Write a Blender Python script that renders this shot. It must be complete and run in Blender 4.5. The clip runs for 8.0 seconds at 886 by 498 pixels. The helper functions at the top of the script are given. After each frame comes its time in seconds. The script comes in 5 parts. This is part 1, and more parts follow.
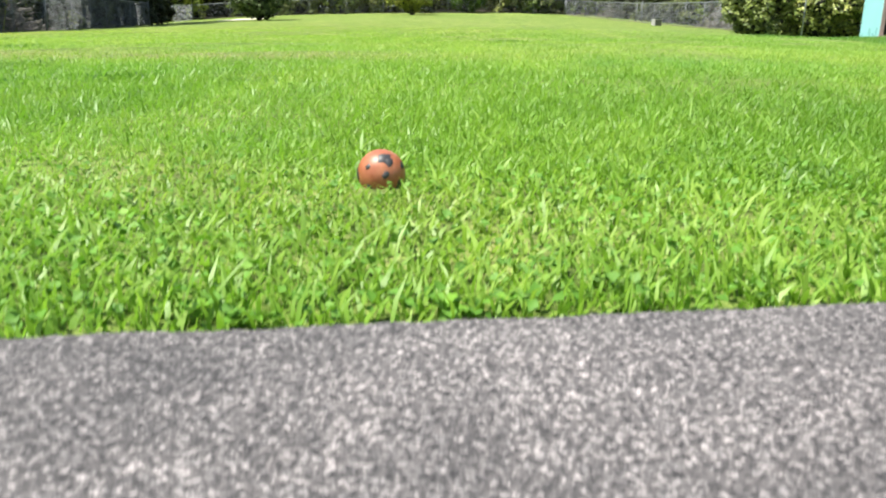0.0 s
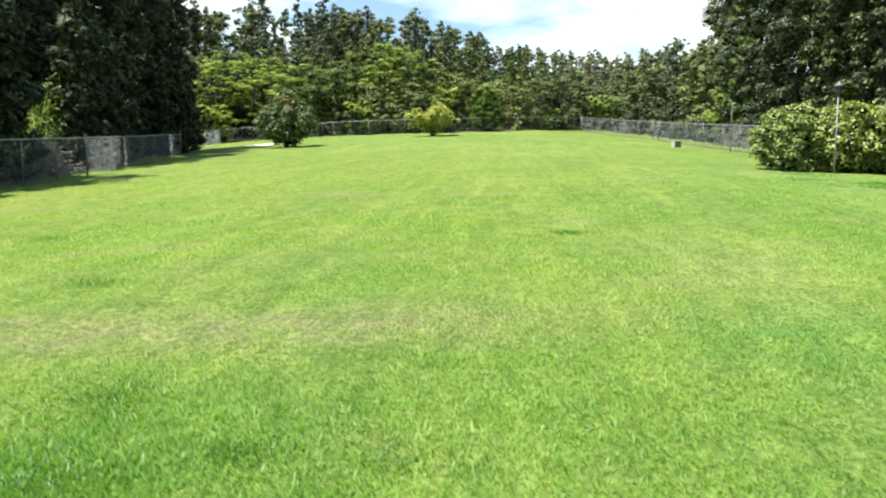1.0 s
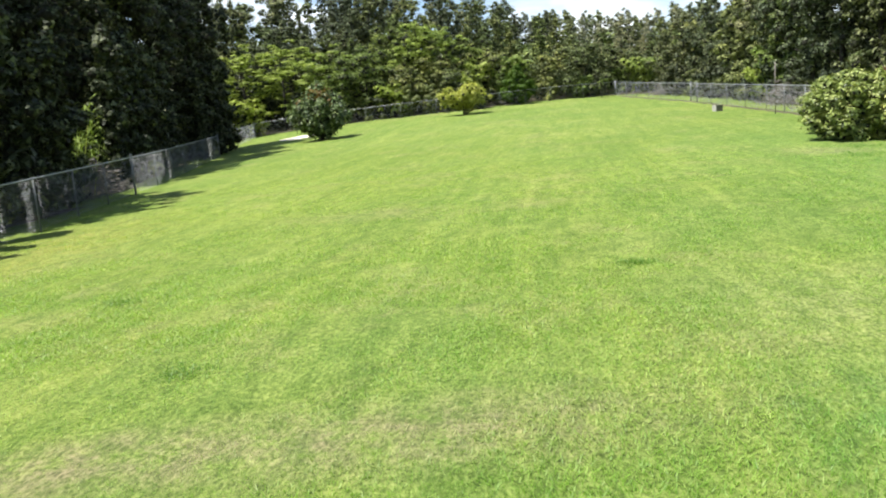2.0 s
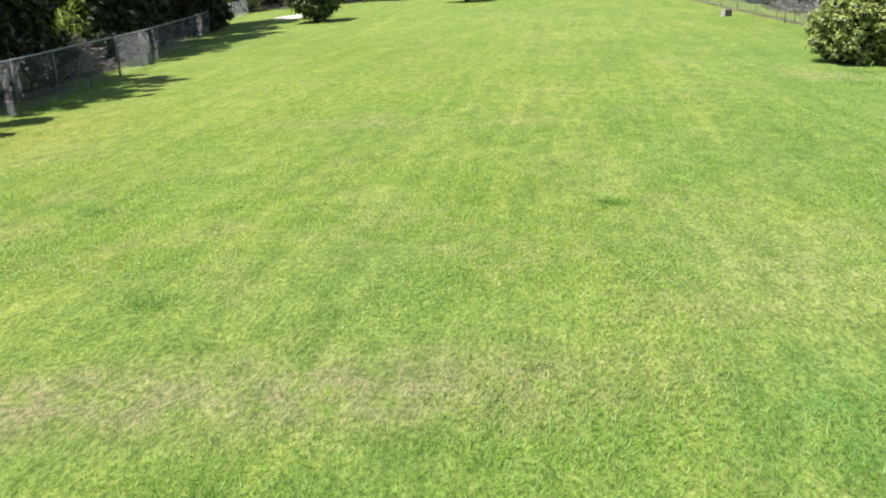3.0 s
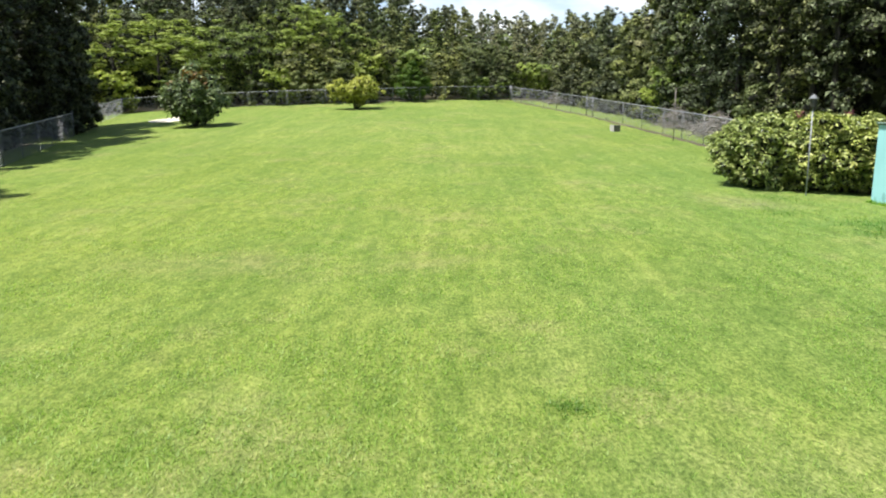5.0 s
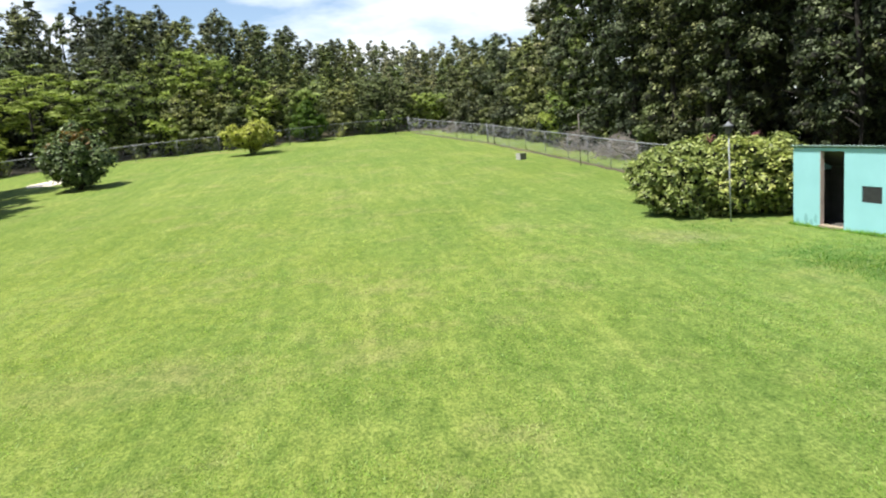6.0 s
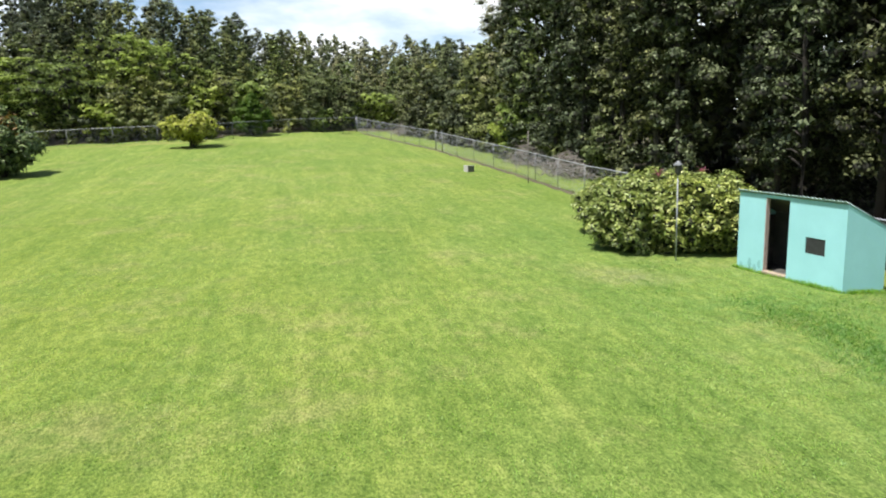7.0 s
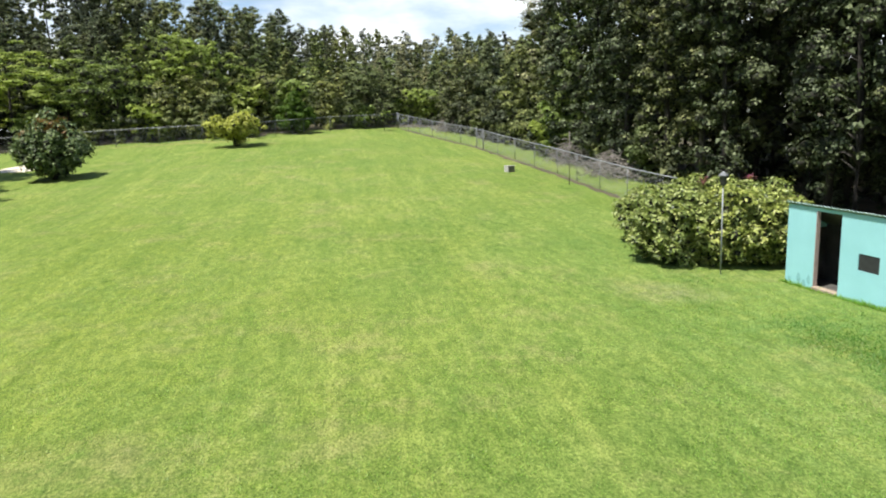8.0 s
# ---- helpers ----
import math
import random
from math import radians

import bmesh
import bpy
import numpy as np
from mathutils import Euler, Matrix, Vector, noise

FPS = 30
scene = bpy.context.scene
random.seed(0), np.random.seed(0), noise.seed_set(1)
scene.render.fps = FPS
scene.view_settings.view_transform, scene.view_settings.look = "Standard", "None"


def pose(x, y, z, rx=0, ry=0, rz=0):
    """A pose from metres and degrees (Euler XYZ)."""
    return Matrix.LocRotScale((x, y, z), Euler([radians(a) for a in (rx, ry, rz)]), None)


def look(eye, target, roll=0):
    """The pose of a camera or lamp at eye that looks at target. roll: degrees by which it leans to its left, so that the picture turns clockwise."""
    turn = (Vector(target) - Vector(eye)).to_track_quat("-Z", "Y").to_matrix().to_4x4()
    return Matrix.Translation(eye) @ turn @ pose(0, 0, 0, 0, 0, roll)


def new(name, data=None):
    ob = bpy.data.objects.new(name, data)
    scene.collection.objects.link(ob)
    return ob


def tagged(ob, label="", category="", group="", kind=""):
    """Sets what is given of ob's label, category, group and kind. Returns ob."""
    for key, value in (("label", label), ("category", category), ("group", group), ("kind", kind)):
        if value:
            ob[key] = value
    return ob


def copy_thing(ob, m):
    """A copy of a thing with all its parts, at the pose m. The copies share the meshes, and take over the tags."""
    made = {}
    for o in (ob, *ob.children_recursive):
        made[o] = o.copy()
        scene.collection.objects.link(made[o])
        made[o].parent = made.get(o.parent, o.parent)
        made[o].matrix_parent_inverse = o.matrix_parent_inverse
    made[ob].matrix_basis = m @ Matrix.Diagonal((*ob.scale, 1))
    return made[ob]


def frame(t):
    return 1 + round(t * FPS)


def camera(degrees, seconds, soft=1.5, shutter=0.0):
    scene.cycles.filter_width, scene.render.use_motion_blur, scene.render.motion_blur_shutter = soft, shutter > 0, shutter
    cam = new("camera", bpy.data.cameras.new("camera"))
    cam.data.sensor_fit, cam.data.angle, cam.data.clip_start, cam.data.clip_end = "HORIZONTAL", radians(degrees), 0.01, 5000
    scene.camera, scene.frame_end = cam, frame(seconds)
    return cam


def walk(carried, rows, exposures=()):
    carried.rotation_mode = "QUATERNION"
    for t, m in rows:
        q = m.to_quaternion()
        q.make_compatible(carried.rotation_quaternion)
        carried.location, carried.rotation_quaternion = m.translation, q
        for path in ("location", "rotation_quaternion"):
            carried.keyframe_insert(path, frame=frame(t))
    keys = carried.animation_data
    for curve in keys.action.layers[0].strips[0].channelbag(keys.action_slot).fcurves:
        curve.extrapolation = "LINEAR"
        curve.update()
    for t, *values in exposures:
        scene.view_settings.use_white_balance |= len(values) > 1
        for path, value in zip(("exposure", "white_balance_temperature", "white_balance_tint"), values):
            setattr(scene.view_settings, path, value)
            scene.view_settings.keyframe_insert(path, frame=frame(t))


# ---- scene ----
cam = camera(61.7, 8.0, soft=2.0, shutter=0.15)
cam.data.dof.use_dof, cam.data.dof.focus_distance, cam.data.dof.aperture_fstop = True, 4.0, 160.0
PATH = [
    (0, (0.529, -0.388, 0.197), (0.354, 1.544, -0.29), 1.0),
    (0.1, (0.524, -0.38, 0.263), (0.37, 1.554, -0.223), 1.3),
    (0.2, (0.507, -0.369, 0.345), (0.368, 1.572, -0.119), 2.2),
    (0.3, (0.488, -0.314, 0.415), (0.355, 1.635, -0.012), 2.6),
    (0.4, (0.454, -0.254, 0.499), (0.318, 1.699, 0.091), 2.5),
    (0.5, (0.421, -0.232, 0.602), (0.277, 1.732, 0.253), 2.8),
    (1, (-0.014, -0.022, 1.168), (-0.24, 1.953, 0.951), -0.1),
    (1.2, (-0.146, 0.005, 1.354), (-0.406, 1.978, 1.154), -2.2),
    (2.3, (-0.3, 0.093, 2.14), (-0.633, 2.026, 1.752), -4.9),
    (2.5, (-0.242, 0.072, 2.232), (-0.579, 1.987, 1.764), -3.9),
    (3, (-0.083, 0.213, 2.439), (-0.399, 2.097, 1.847), -1.5),
    (3.5, (0.023, 0.679, 2.533), (-0.287, 2.581, 1.999), -0.3),
    (4, (0.011, 1.367, 2.525), (-0.232, 3.299, 2.071), 1.9),
    (4.5, (-0.156, 2.101, 2.572), (-0.304, 4.055, 2.17), 2.1),
    (4.7, (-0.291, 2.384, 2.584), (-0.381, 4.347, 2.211), 1.9),
    (5.8, (-0.999, 3.565, 3.331), (-0.833, 5.536, 3.036), -5.5),
    (6, (-1.035, 3.803, 3.389), (-0.798, 5.768, 3.105), -4.7),
    (6.5, (-0.994, 4.176, 3.692), (-0.608, 6.118, 3.417), -2.8),
    (7, (-0.927, 4.421, 4.016), (-0.538, 6.36, 3.714), -1.3),
    (7.5, (-0.833, 4.59, 4.229), (-0.488, 6.538, 3.94), -0.7),
    (8, (-0.709, 4.69, 4.483), (-0.436, 6.644, 4.159), -1.8),
]
walk(cam, [(t, look(e, a, r)) for t, e, a, r in PATH],
     [(0.0, 1.05, 6500, 7), (0.5, 1.03, 6500, 0), (1.2, 1.01, 6500, 1), (2.4, 0.86, 6500, 10), (4.7, 0.82, 6500, 10), (6.0, 0.75, 6500, 10), (8.0, 0.66, 6500, 10)])

# ---------------------------------------------------------------- light
SUN_FROM = Vector((-0.80, -0.45, 2.10)).normalized()
world = bpy.data.worlds.new("sky")
scene.world = world
world.use_nodes = True
wn, wl = world.node_tree.nodes, world.node_tree.links
wn.clear()
w_out, w_bg = wn.new("ShaderNodeOutputWorld"), wn.new("ShaderNodeBackground")
w_sky, w_mix = wn.new("ShaderNodeTexSky"), wn.new("ShaderNodeMix")
w_sky.sky_type, w_sky.sun_disc = "NISHITA", False
w_sky.dust_density, w_sky.ozone_density = 0.6, 3.0
w_sky.sun_elevation = math.asin(SUN_FROM.z)
w_sky.sun_rotation = math.atan2(SUN_FROM.x, SUN_FROM.y)
w_co, w_map, w_noise, w_ramp = (wn.new("ShaderNodeTexCoord"), wn.new("ShaderNodeMapping"),
                                wn.new("ShaderNodeTexNoise"), wn.new("ShaderNodeValToRGB"))
w_map.inputs["Scale"].default_value = (1.0, 1.0, 3.2)
w_map.inputs["Location"].default_value = (2.0, 0.6, 0.4)
w_noise.inputs["Scale"].default_value, w_noise.inputs["Detail"].default_value = 2.6, 7.0
w_noise.inputs["Roughness"].default_value = 0.52
w_ramp.color_ramp.elements[0].position, w_ramp.color_ramp.elements[1].position = 0.43, 0.57
w_mix.data_type = "RGBA"
w_mix.inputs[7].default_value = (8.4, 8.7, 9.0, 1)
w_ramp.color_ramp.elements[0].color = (0.05, 0.05, 0.05, 1)
wl.new(w_co.outputs["Generated"], w_map.inputs["Vector"])
wl.new(w_map.outputs["Vector"], w_noise.inputs["Vector"])
wl.new(w_noise.outputs["Fac"], w_ramp.inputs["Fac"])
w_axes, w_low, w_fac = wn.new("ShaderNodeSeparateXYZ"), wn.new("ShaderNodeMapRange"), wn.new("ShaderNodeMath")
w_low.inputs["From Min"].default_value, w_low.inputs["From Max"].default_value = 0.28, 0.62
w_low.inputs["To Min"].default_value, w_low.inputs["To Max"].default_value = 1.0, 0.10
w_fac.operation = "MULTIPLY"
wl.new(w_co.outputs["Generated"], w_axes.inputs["Vector"])
wl.new(w_axes.outputs["Z"], w_low.inputs["Value"])
wl.new(w_ramp.outputs["Color"], w_fac.inputs[0])
wl.new(w_low.outputs["Result"], w_fac.inputs[1])
wl.new(w_fac.outputs["Value"], w_mix.inputs[0])
wl.new(w_sky.outputs["Color"], w_mix.inputs[6])
wl.new(w_mix.outputs[2], w_bg.inputs["Color"])
w_bg.inputs["Strength"].default_value = 0.10
wl.new(w_bg.outputs["Background"], w_out.inputs["Surface"])

sun = new("sun", bpy.data.lights.new("sun", "SUN"))
sun.data.energy, sun.data.angle, sun.data.color = 5.4, radians(0.55), (1.0, 0.955, 0.88)
sun.matrix_world = look(SUN_FROM * 60, (0, 0, 0))


# ---------------------------------------------------------------- materials
def nodes_of(name):
    m = bpy.data.materials.new(name)
    m.use_nodes = True
    n = m.node_tree.nodes
    return m, n, m.node_tree.links, n["Principled BSDF"], n["Material Output"]


def rgb(c):
    return (c[0], c[1], c[2], 1.0)


def noise_node(n, l, scale, detail=4.0, rough=0.55, coords="Object", stretch=(1, 1, 1), where=(0, 0, 0)):
    co, mp, nz = n.new("ShaderNodeTexCoord"), n.new("ShaderNodeMapping"), n.new("ShaderNodeTexNoise")
    mp.inputs["Scale"].default_value, mp.inputs["Location"].default_value = stretch, where
    nz.inputs["Scale"].default_value, nz.inputs["Detail"].default_value = scale, detail
    nz.inputs["Roughness"].default_value = rough
    l.new(co.outputs[coords], mp.inputs["Vector"])
    l.new(mp.outputs["Vector"], nz.inputs["Vector"])
    return nz.outputs["Fac"]


def ramp(n, l, source, stops):
    r = n.new("ShaderNodeValToRGB")
    while len(r.color_ramp.elements) < len(stops):
        r.color_ramp.elements.new(0.5)
    for e, (p, c) in zip(r.color_ramp.elements, stops):
        e.position, e.color = p, rgb(c)
    l.new(source, r.inputs["Fac"])
    return r.outputs["Color"]


def mix(n, l, fac, a, b, how="MIX"):
    x = n.new("ShaderNodeMix")
    x.data_type, x.blend_type = "RGBA", how
    for sock, v in ((x.inputs[0], fac), (x.inputs[6], a), (x.inputs[7], b)):
        if isinstance(v, (int, float)):
            sock.default_value = v
        elif isinstance(v, tuple):
            sock.default_value = rgb(v)
        else:
            l.new(v, sock)
    return x.outputs[2]


def bump(n, l, bsdf, height, strength=0.4, distance=0.01):
    b = n.new("ShaderNodeBump")
    b.inputs["Strength"].default_value, b.inputs["Distance"].default_value = strength, distance
    l.new(height, b.inputs["Height"])
    l.new(b.outputs["Normal"], bsdf.inputs["Normal"])


def plain(name, a, b, scale=6.0, rough=0.6, metal=0.0, bumps=0.3, grain=60.0, distance=0.004, stretch=(1, 1, 1), mottle=0.35):
    """Two tones in large stains and fine grain, with a fine relief."""
    m, n, l, p, _ = nodes_of(name)
    big = noise_node(n, l, scale, 5, 0.6, stretch=stretch)
    fine = noise_node(n, l, grain, 3, 0.6, stretch=stretch)
    c = ramp(n, l, big, ((0.32, a), (0.68, b)))
    c = mix(n, l, mottle, c, ramp(n, l, fine, ((0.3, (0.55, 0.55, 0.55)), (0.7, (1, 1, 1)))), "MULTIPLY")
    l.new(c, p.inputs["Base Color"])
    p.inputs["Roughness"].default_value, p.inputs["Metallic"].default_value = rough, metal
    bump(n, l, p, fine, bumps, distance)
    return m


def leaf_material(name, dark, light, tip, rough=0.55, glow=0.3, clump=0.85, patchy=0.6, gloss=0.16):
    """Leaves: tone by the single leaf, by the tree and by clumps in space; light passes through them."""
    m, n, l, p, out = nodes_of(name)
    geo, info = n.new("ShaderNodeNewGeometry"), n.new("ShaderNodeObjectInfo")
    c = ramp(n, l, geo.outputs["Random Per Island"], ((0.0, dark), (0.55, light), (1.0, tip)))
    big = noise_node(n, l, clump, 4, 0.6)
    c = mix(n, l, patchy, c, ramp(n, l, big, ((0.34, (0.45, 0.50, 0.50)), (0.49, (0.95, 0.97, 0.95)), (0.66, (1.60, 1.50, 1.22)))), "MULTIPLY")
    tree = ramp(n, l, info.outputs["Random"], ((0.0, (0.60, 0.70, 0.70)), (0.5, (0.97, 1.02, 0.95)), (1.0, (1.32, 1.26, 0.90))))
    c = mix(n, l, 0.8, c, tree, "MULTIPLY")
    l.new(c, p.inputs["Base Color"])
    p.inputs["Roughness"].default_value = rough
    p.inputs["Specular IOR Level"].default_value = gloss
    tr, ms = n.new("ShaderNodeBsdfTranslucent"), n.new("ShaderNodeMixShader")
    l.new(mix(n, l, 1.0, c, (1.0, 1.15, 0.5), "MULTIPLY"), tr.inputs["Color"])
    ms.inputs["Fac"].default_value = glow
    l.new(p.outputs["BSDF"], ms.inputs[1])
    l.new(tr.outputs["BSDF"], ms.inputs[2])
    l.new(ms.outputs["Shader"], out.inputs["Surface"])
    return m


def lawn_tone(n, l):
    """The lawn's colour over the plan: broad patches, mown streaks, bluish lush and yellow spots, dry spots."""
    broad = noise_node(n, l, 0.16, 4, 0.55)
    mid = noise_node(n, l, 0.95, 6, 0.65, stretch=(1, 0.5, 1), where=(3.1, 1.7, 0))
    hue = noise_node(n, l, 0.5, 5, 0.6, stretch=(1, 0.5, 1), where=(11.3, 6.2, 0))
    streak = noise_node(n, l, 1.25, 4, 0.6, stretch=(1.0, 0.06, 1.0), where=(7, 0, 0))
    wheel = noise_node(n, l, 3.6, 3, 0.6, stretch=(1.0, 0.035, 1.0), where=(3, 2, 0))
    cross = noise_node(n, l, 1.1, 5, 0.6, stretch=(0.3, 1.0, 1.0), where=(2, 5, 0))
    dry = noise_node(n, l, 0.55, 8, 0.74, where=(0.6, 4.4, 0))
    c = ramp(n, l, broad, ((0.30, (0.142, 0.213, 0.043)), (0.52, (0.166, 0.236, 0.051)), (0.72, (0.190, 0.252, 0.060))))
    c = mix(n, l, 0.17, c, ramp(n, l, hue, ((0.36, (0.84, 0.98, 1.20)), (0.50, (1.0, 1.0, 1.0)), (0.64, (1.14, 1.02, 0.80)))), "MULTIPLY")
    c = mix(n, l, 0.26, c, ramp(n, l, mid, ((0.30, (0.62, 0.74, 0.62)), (0.55, (1.0, 1.0, 1.0)), (0.75, (1.34, 1.16, 1.4)))), "MULTIPLY")
    c = mix(n, l, 0.55, c, ramp(n, l, streak, ((0.34, (0.80, 0.87, 0.77)), (0.64, (1.22, 1.13, 1.2)))), "MULTIPLY")
    c = mix(n, l, 0.6, c, ramp(n, l, wheel, ((0.36, (0.84, 0.90, 0.82)), (0.50, (1.0, 1.0, 1.0)), (0.68, (1.24, 1.15, 1.24)))), "MULTIPLY")
    c = mix(n, l, 0.10, c, ramp(n, l, cross, ((0.34, (0.74, 0.84, 0.74)), (0.66, (1.26, 1.15, 1.28)))), "MULTIPLY")
    speck = noise_node(n, l, 2.8, 7, 0.78, stretch=(1, 0.55, 1), where=(5.5, 0.3, 0))
    c = mix(n, l, 0.30, c, ramp(n, l, speck, ((0.34, (0.58, 0.72, 0.60)), (0.50, (0.98, 1.0, 0.96)), (0.66, (1.42, 1.25, 1.42)))), "MULTIPLY")
    c = mix(n, l, ramp(n, l, dry, ((0.52, (0, 0, 0)), (0.74, (0.42, 0.42, 0.42)))), c, (0.36, 0.29, 0.165))
    # worn places: across the middle, beside the left-hand fence, before the hedge, along the far fence
    worn = noise_node(n, l, 3.4, 6, 0.75, where=(1.2, 8.1, 0))
    for x, y, wide, deep, turn, tone, most in ((-1.5, 4.25, 2.8, 0.55, 12, (0.25, 0.205, 0.135), 0.6), (1.9, 6.6, 1.5, 1.3, 0, (0.33, 0.33, 0.165), 0.32),
                                               (-9.8, 13.0, 2.0, 4.0, 15, (0.29, 0.245, 0.075), 0.6), (6.0, 18.9, 1.3, 0.7, -20, (0.30, 0.25, 0.16), 0.7),
                                               (-12.0, 61.2, 8.0, 0.8, 0, (0.34, 0.27, 0.13), 0.6),
                                               (8.3, 13.8, 1.5, 2.6, -8, (0.095, 0.200, 0.045), 0.8), (7.3, 16.4, 1.5, 0.9, 0, (0.100, 0.200, 0.045), 0.65),
                                               (0.65, 0.54, 0.7, 0.22, 15, (0.32, 0.30, 0.15), 0.30), (1.7, 4.2, 0.9, 1.1, 10, (0.080, 0.185, 0.040), 0.75), (-1.5, 2.6, 0.9, 0.7, 30, (0.080, 0.185, 0.040), 0.6), (-3.4, 3.9, 1.1, 0.5, 20, (0.25, 0.205, 0.135), 0.6), (-4.4, 13.4, 1.5, 0.9, 0, (0.28, 0.245, 0.135), 0.45),
                                               (7.6, 17.0, 4.6, 15.0, 0, (0.128, 0.232, 0.066), 0.5), (-6.5, 20.0, 7.0, 17.0, 0, (0.186, 0.238, 0.034), 0.5)):
        co, mp, ln, lo, times = (n.new("ShaderNodeTexCoord"), n.new("ShaderNodeMapping"), n.new("ShaderNodeVectorMath"), n.new("ShaderNodeMapRange"),
                                 n.new("ShaderNodeMath"))
        mp.vector_type = "TEXTURE"
        mp.inputs["Location"].default_value, mp.inputs["Scale"].default_value = (x, y, 0), (wide, deep, 1000)
        mp.inputs["Rotation"].default_value = (0, 0, radians(turn))
        ln.operation, times.operation = "LENGTH", "MULTIPLY"
        lo.inputs["From Min"].default_value, lo.inputs["From Max"].default_value = 0.2, 1.25
        lo.inputs["To Min"].default_value, lo.inputs["To Max"].default_value = most, 0.0
        l.new(co.outputs["Object"], mp.inputs["Vector"])
        l.new(mp.outputs["Vector"], ln.inputs[0])
        l.new(ln.outputs["Value"], lo.inputs["Value"])
        l.new(lo.outputs["Result"], times.inputs[0])
        l.new(ramp(n, l, worn, ((0.36, (0, 0, 0)), (0.62, (1, 1, 1)))), times.inputs[1])
        c = mix(n, l, times.outputs["Value"], c, tone)
    return c


def make_lawn():
    m, n, l, p, _ = nodes_of("lawn")
    fine = noise_node(n, l, 32, 5, 0.72, stretch=(1, 0.6, 1))
    mott = noise_node(n, l, 6.0, 6, 0.7, stretch=(1, 0.45, 1), where=(2.2, 9.1, 0))
    c = mix(n, l, 0.75, lawn_tone(n, l), ramp(n, l, mott, ((0.36, (0.62, 0.70, 0.62)), (0.64, (1.30, 1.22, 1.34)))), "MULTIPLY")
    c = mix(n, l, 0.9, c, ramp(n, l, fine, ((0.38, (0.44, 0.46, 0.42)), (0.50, (0.90, 0.86, 0.86)), (0.62, (1.40, 1.22, 1.44)))), "MULTIPLY")
    # the tint shifts slightly along y, from the near lawn to the far
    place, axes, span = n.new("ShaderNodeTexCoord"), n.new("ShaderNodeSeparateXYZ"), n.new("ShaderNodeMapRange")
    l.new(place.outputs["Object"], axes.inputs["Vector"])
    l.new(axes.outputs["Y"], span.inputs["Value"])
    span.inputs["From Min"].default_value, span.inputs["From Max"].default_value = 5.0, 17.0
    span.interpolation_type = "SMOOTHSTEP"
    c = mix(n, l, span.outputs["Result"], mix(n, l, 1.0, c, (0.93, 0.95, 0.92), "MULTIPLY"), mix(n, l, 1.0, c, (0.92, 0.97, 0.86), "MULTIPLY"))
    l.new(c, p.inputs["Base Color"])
    p.inputs["Roughness"].default_value = 0.9
    p.inputs["Specular IOR Level"].default_value = 0.15
    bump(n, l, p, fine, 0.8, 0.03)
    return m


def make_blades(name, gain, hue=(0.84, 1.0, 0.64), spread=1.0):
    m, n, l, p, out = nodes_of(name)
    geo = n.new("ShaderNodeNewGeometry")
    vary = ramp(n, l, geo.outputs["Random Per Island"],
                ((0.0, (1 - 0.32 * spread, 1 - 0.20 * spread, 1 - 0.40 * spread)), (0.55, (1.0, 1.02, 0.9)), (0.84, (1 + 0.15 * spread, 1 + 0.11 * spread, 1 + 0.12 * spread)),
                 (1.0, (1 + 0.60 * spread, 1 + 0.34 * spread, 1 + 0.95 * spread))))
    c = mix(n, l, 1.0, lawn_tone(n, l), vary, "MULTIPLY")
    c = mix(n, l, 1.0, c, (hue[0] * gain, hue[1] * gain, hue[2] * gain), "MULTIPLY")
    l.new(c, p.inputs["Base Color"])
    p.inputs["Roughness"].default_value = 0.45
    p.inputs["Specular IOR Level"].default_value = 0.35
    tr, ms = n.new("ShaderNodeBsdfTranslucent"), n.new("ShaderNodeMixShader")
    l.new(mix(n, l, 1.0, c, (1.05, 1.15, 0.75), "MULTIPLY"), tr.inputs["Color"])
    ms.inputs["Fac"].default_value = 0.45
    l.new(p.outputs["BSDF"], ms.inputs[1])
    l.new(tr.outputs["BSDF"], ms.inputs[2])
    l.new(ms.outputs["Shader"], out.inputs["Surface"])
    return m


def make_asphalt():
    m, n, l, p, _ = nodes_of("worn_asphalt")
    co, vo, mp = n.new("ShaderNodeTexCoord"), n.new("ShaderNodeTexVoronoi"), n.new("ShaderNodeMapping")
    vo.inputs["Scale"].default_value = 230.0
    l.new(co.outputs["Object"], vo.inputs["Vector"])
    l.new(co.outputs["Object"], mp.inputs["Vector"])
    grit = noise_node(n, l, 215.0, 5, 0.66)
    c = ramp(n, l, grit, ((0.35, (0.020, 0.019, 0.020)), (0.46, (0.066, 0.062, 0.062)), (0.54, (0.112, 0.105, 0.104)), (0.62, (0.265, 0.250, 0.246))))
    tone = ramp(n, l, vo.outputs["Color"], ((0.15, (0.58, 0.58, 0.59)), (0.6, (0.97, 0.95, 0.94)), (0.9, (1.55, 1.50, 1.48))))
    c = mix(n, l, 0.7, c, tone, "MULTIPLY")
    big = noise_node(n, l, 3.2, 5, 0.62)
    c = mix(n, l, 0.8, c, ramp(n, l, big, ((0.34, (0.42, 0.42, 0.43)), (0.64, (1.36, 1.32, 1.30)))), "MULTIPLY")
    l.new(c, p.inputs["Base Color"])
    p.inputs["Roughness"].default_value = 0.8
    bump(n, l, p, grit, 0.7, 0.002)
    return m


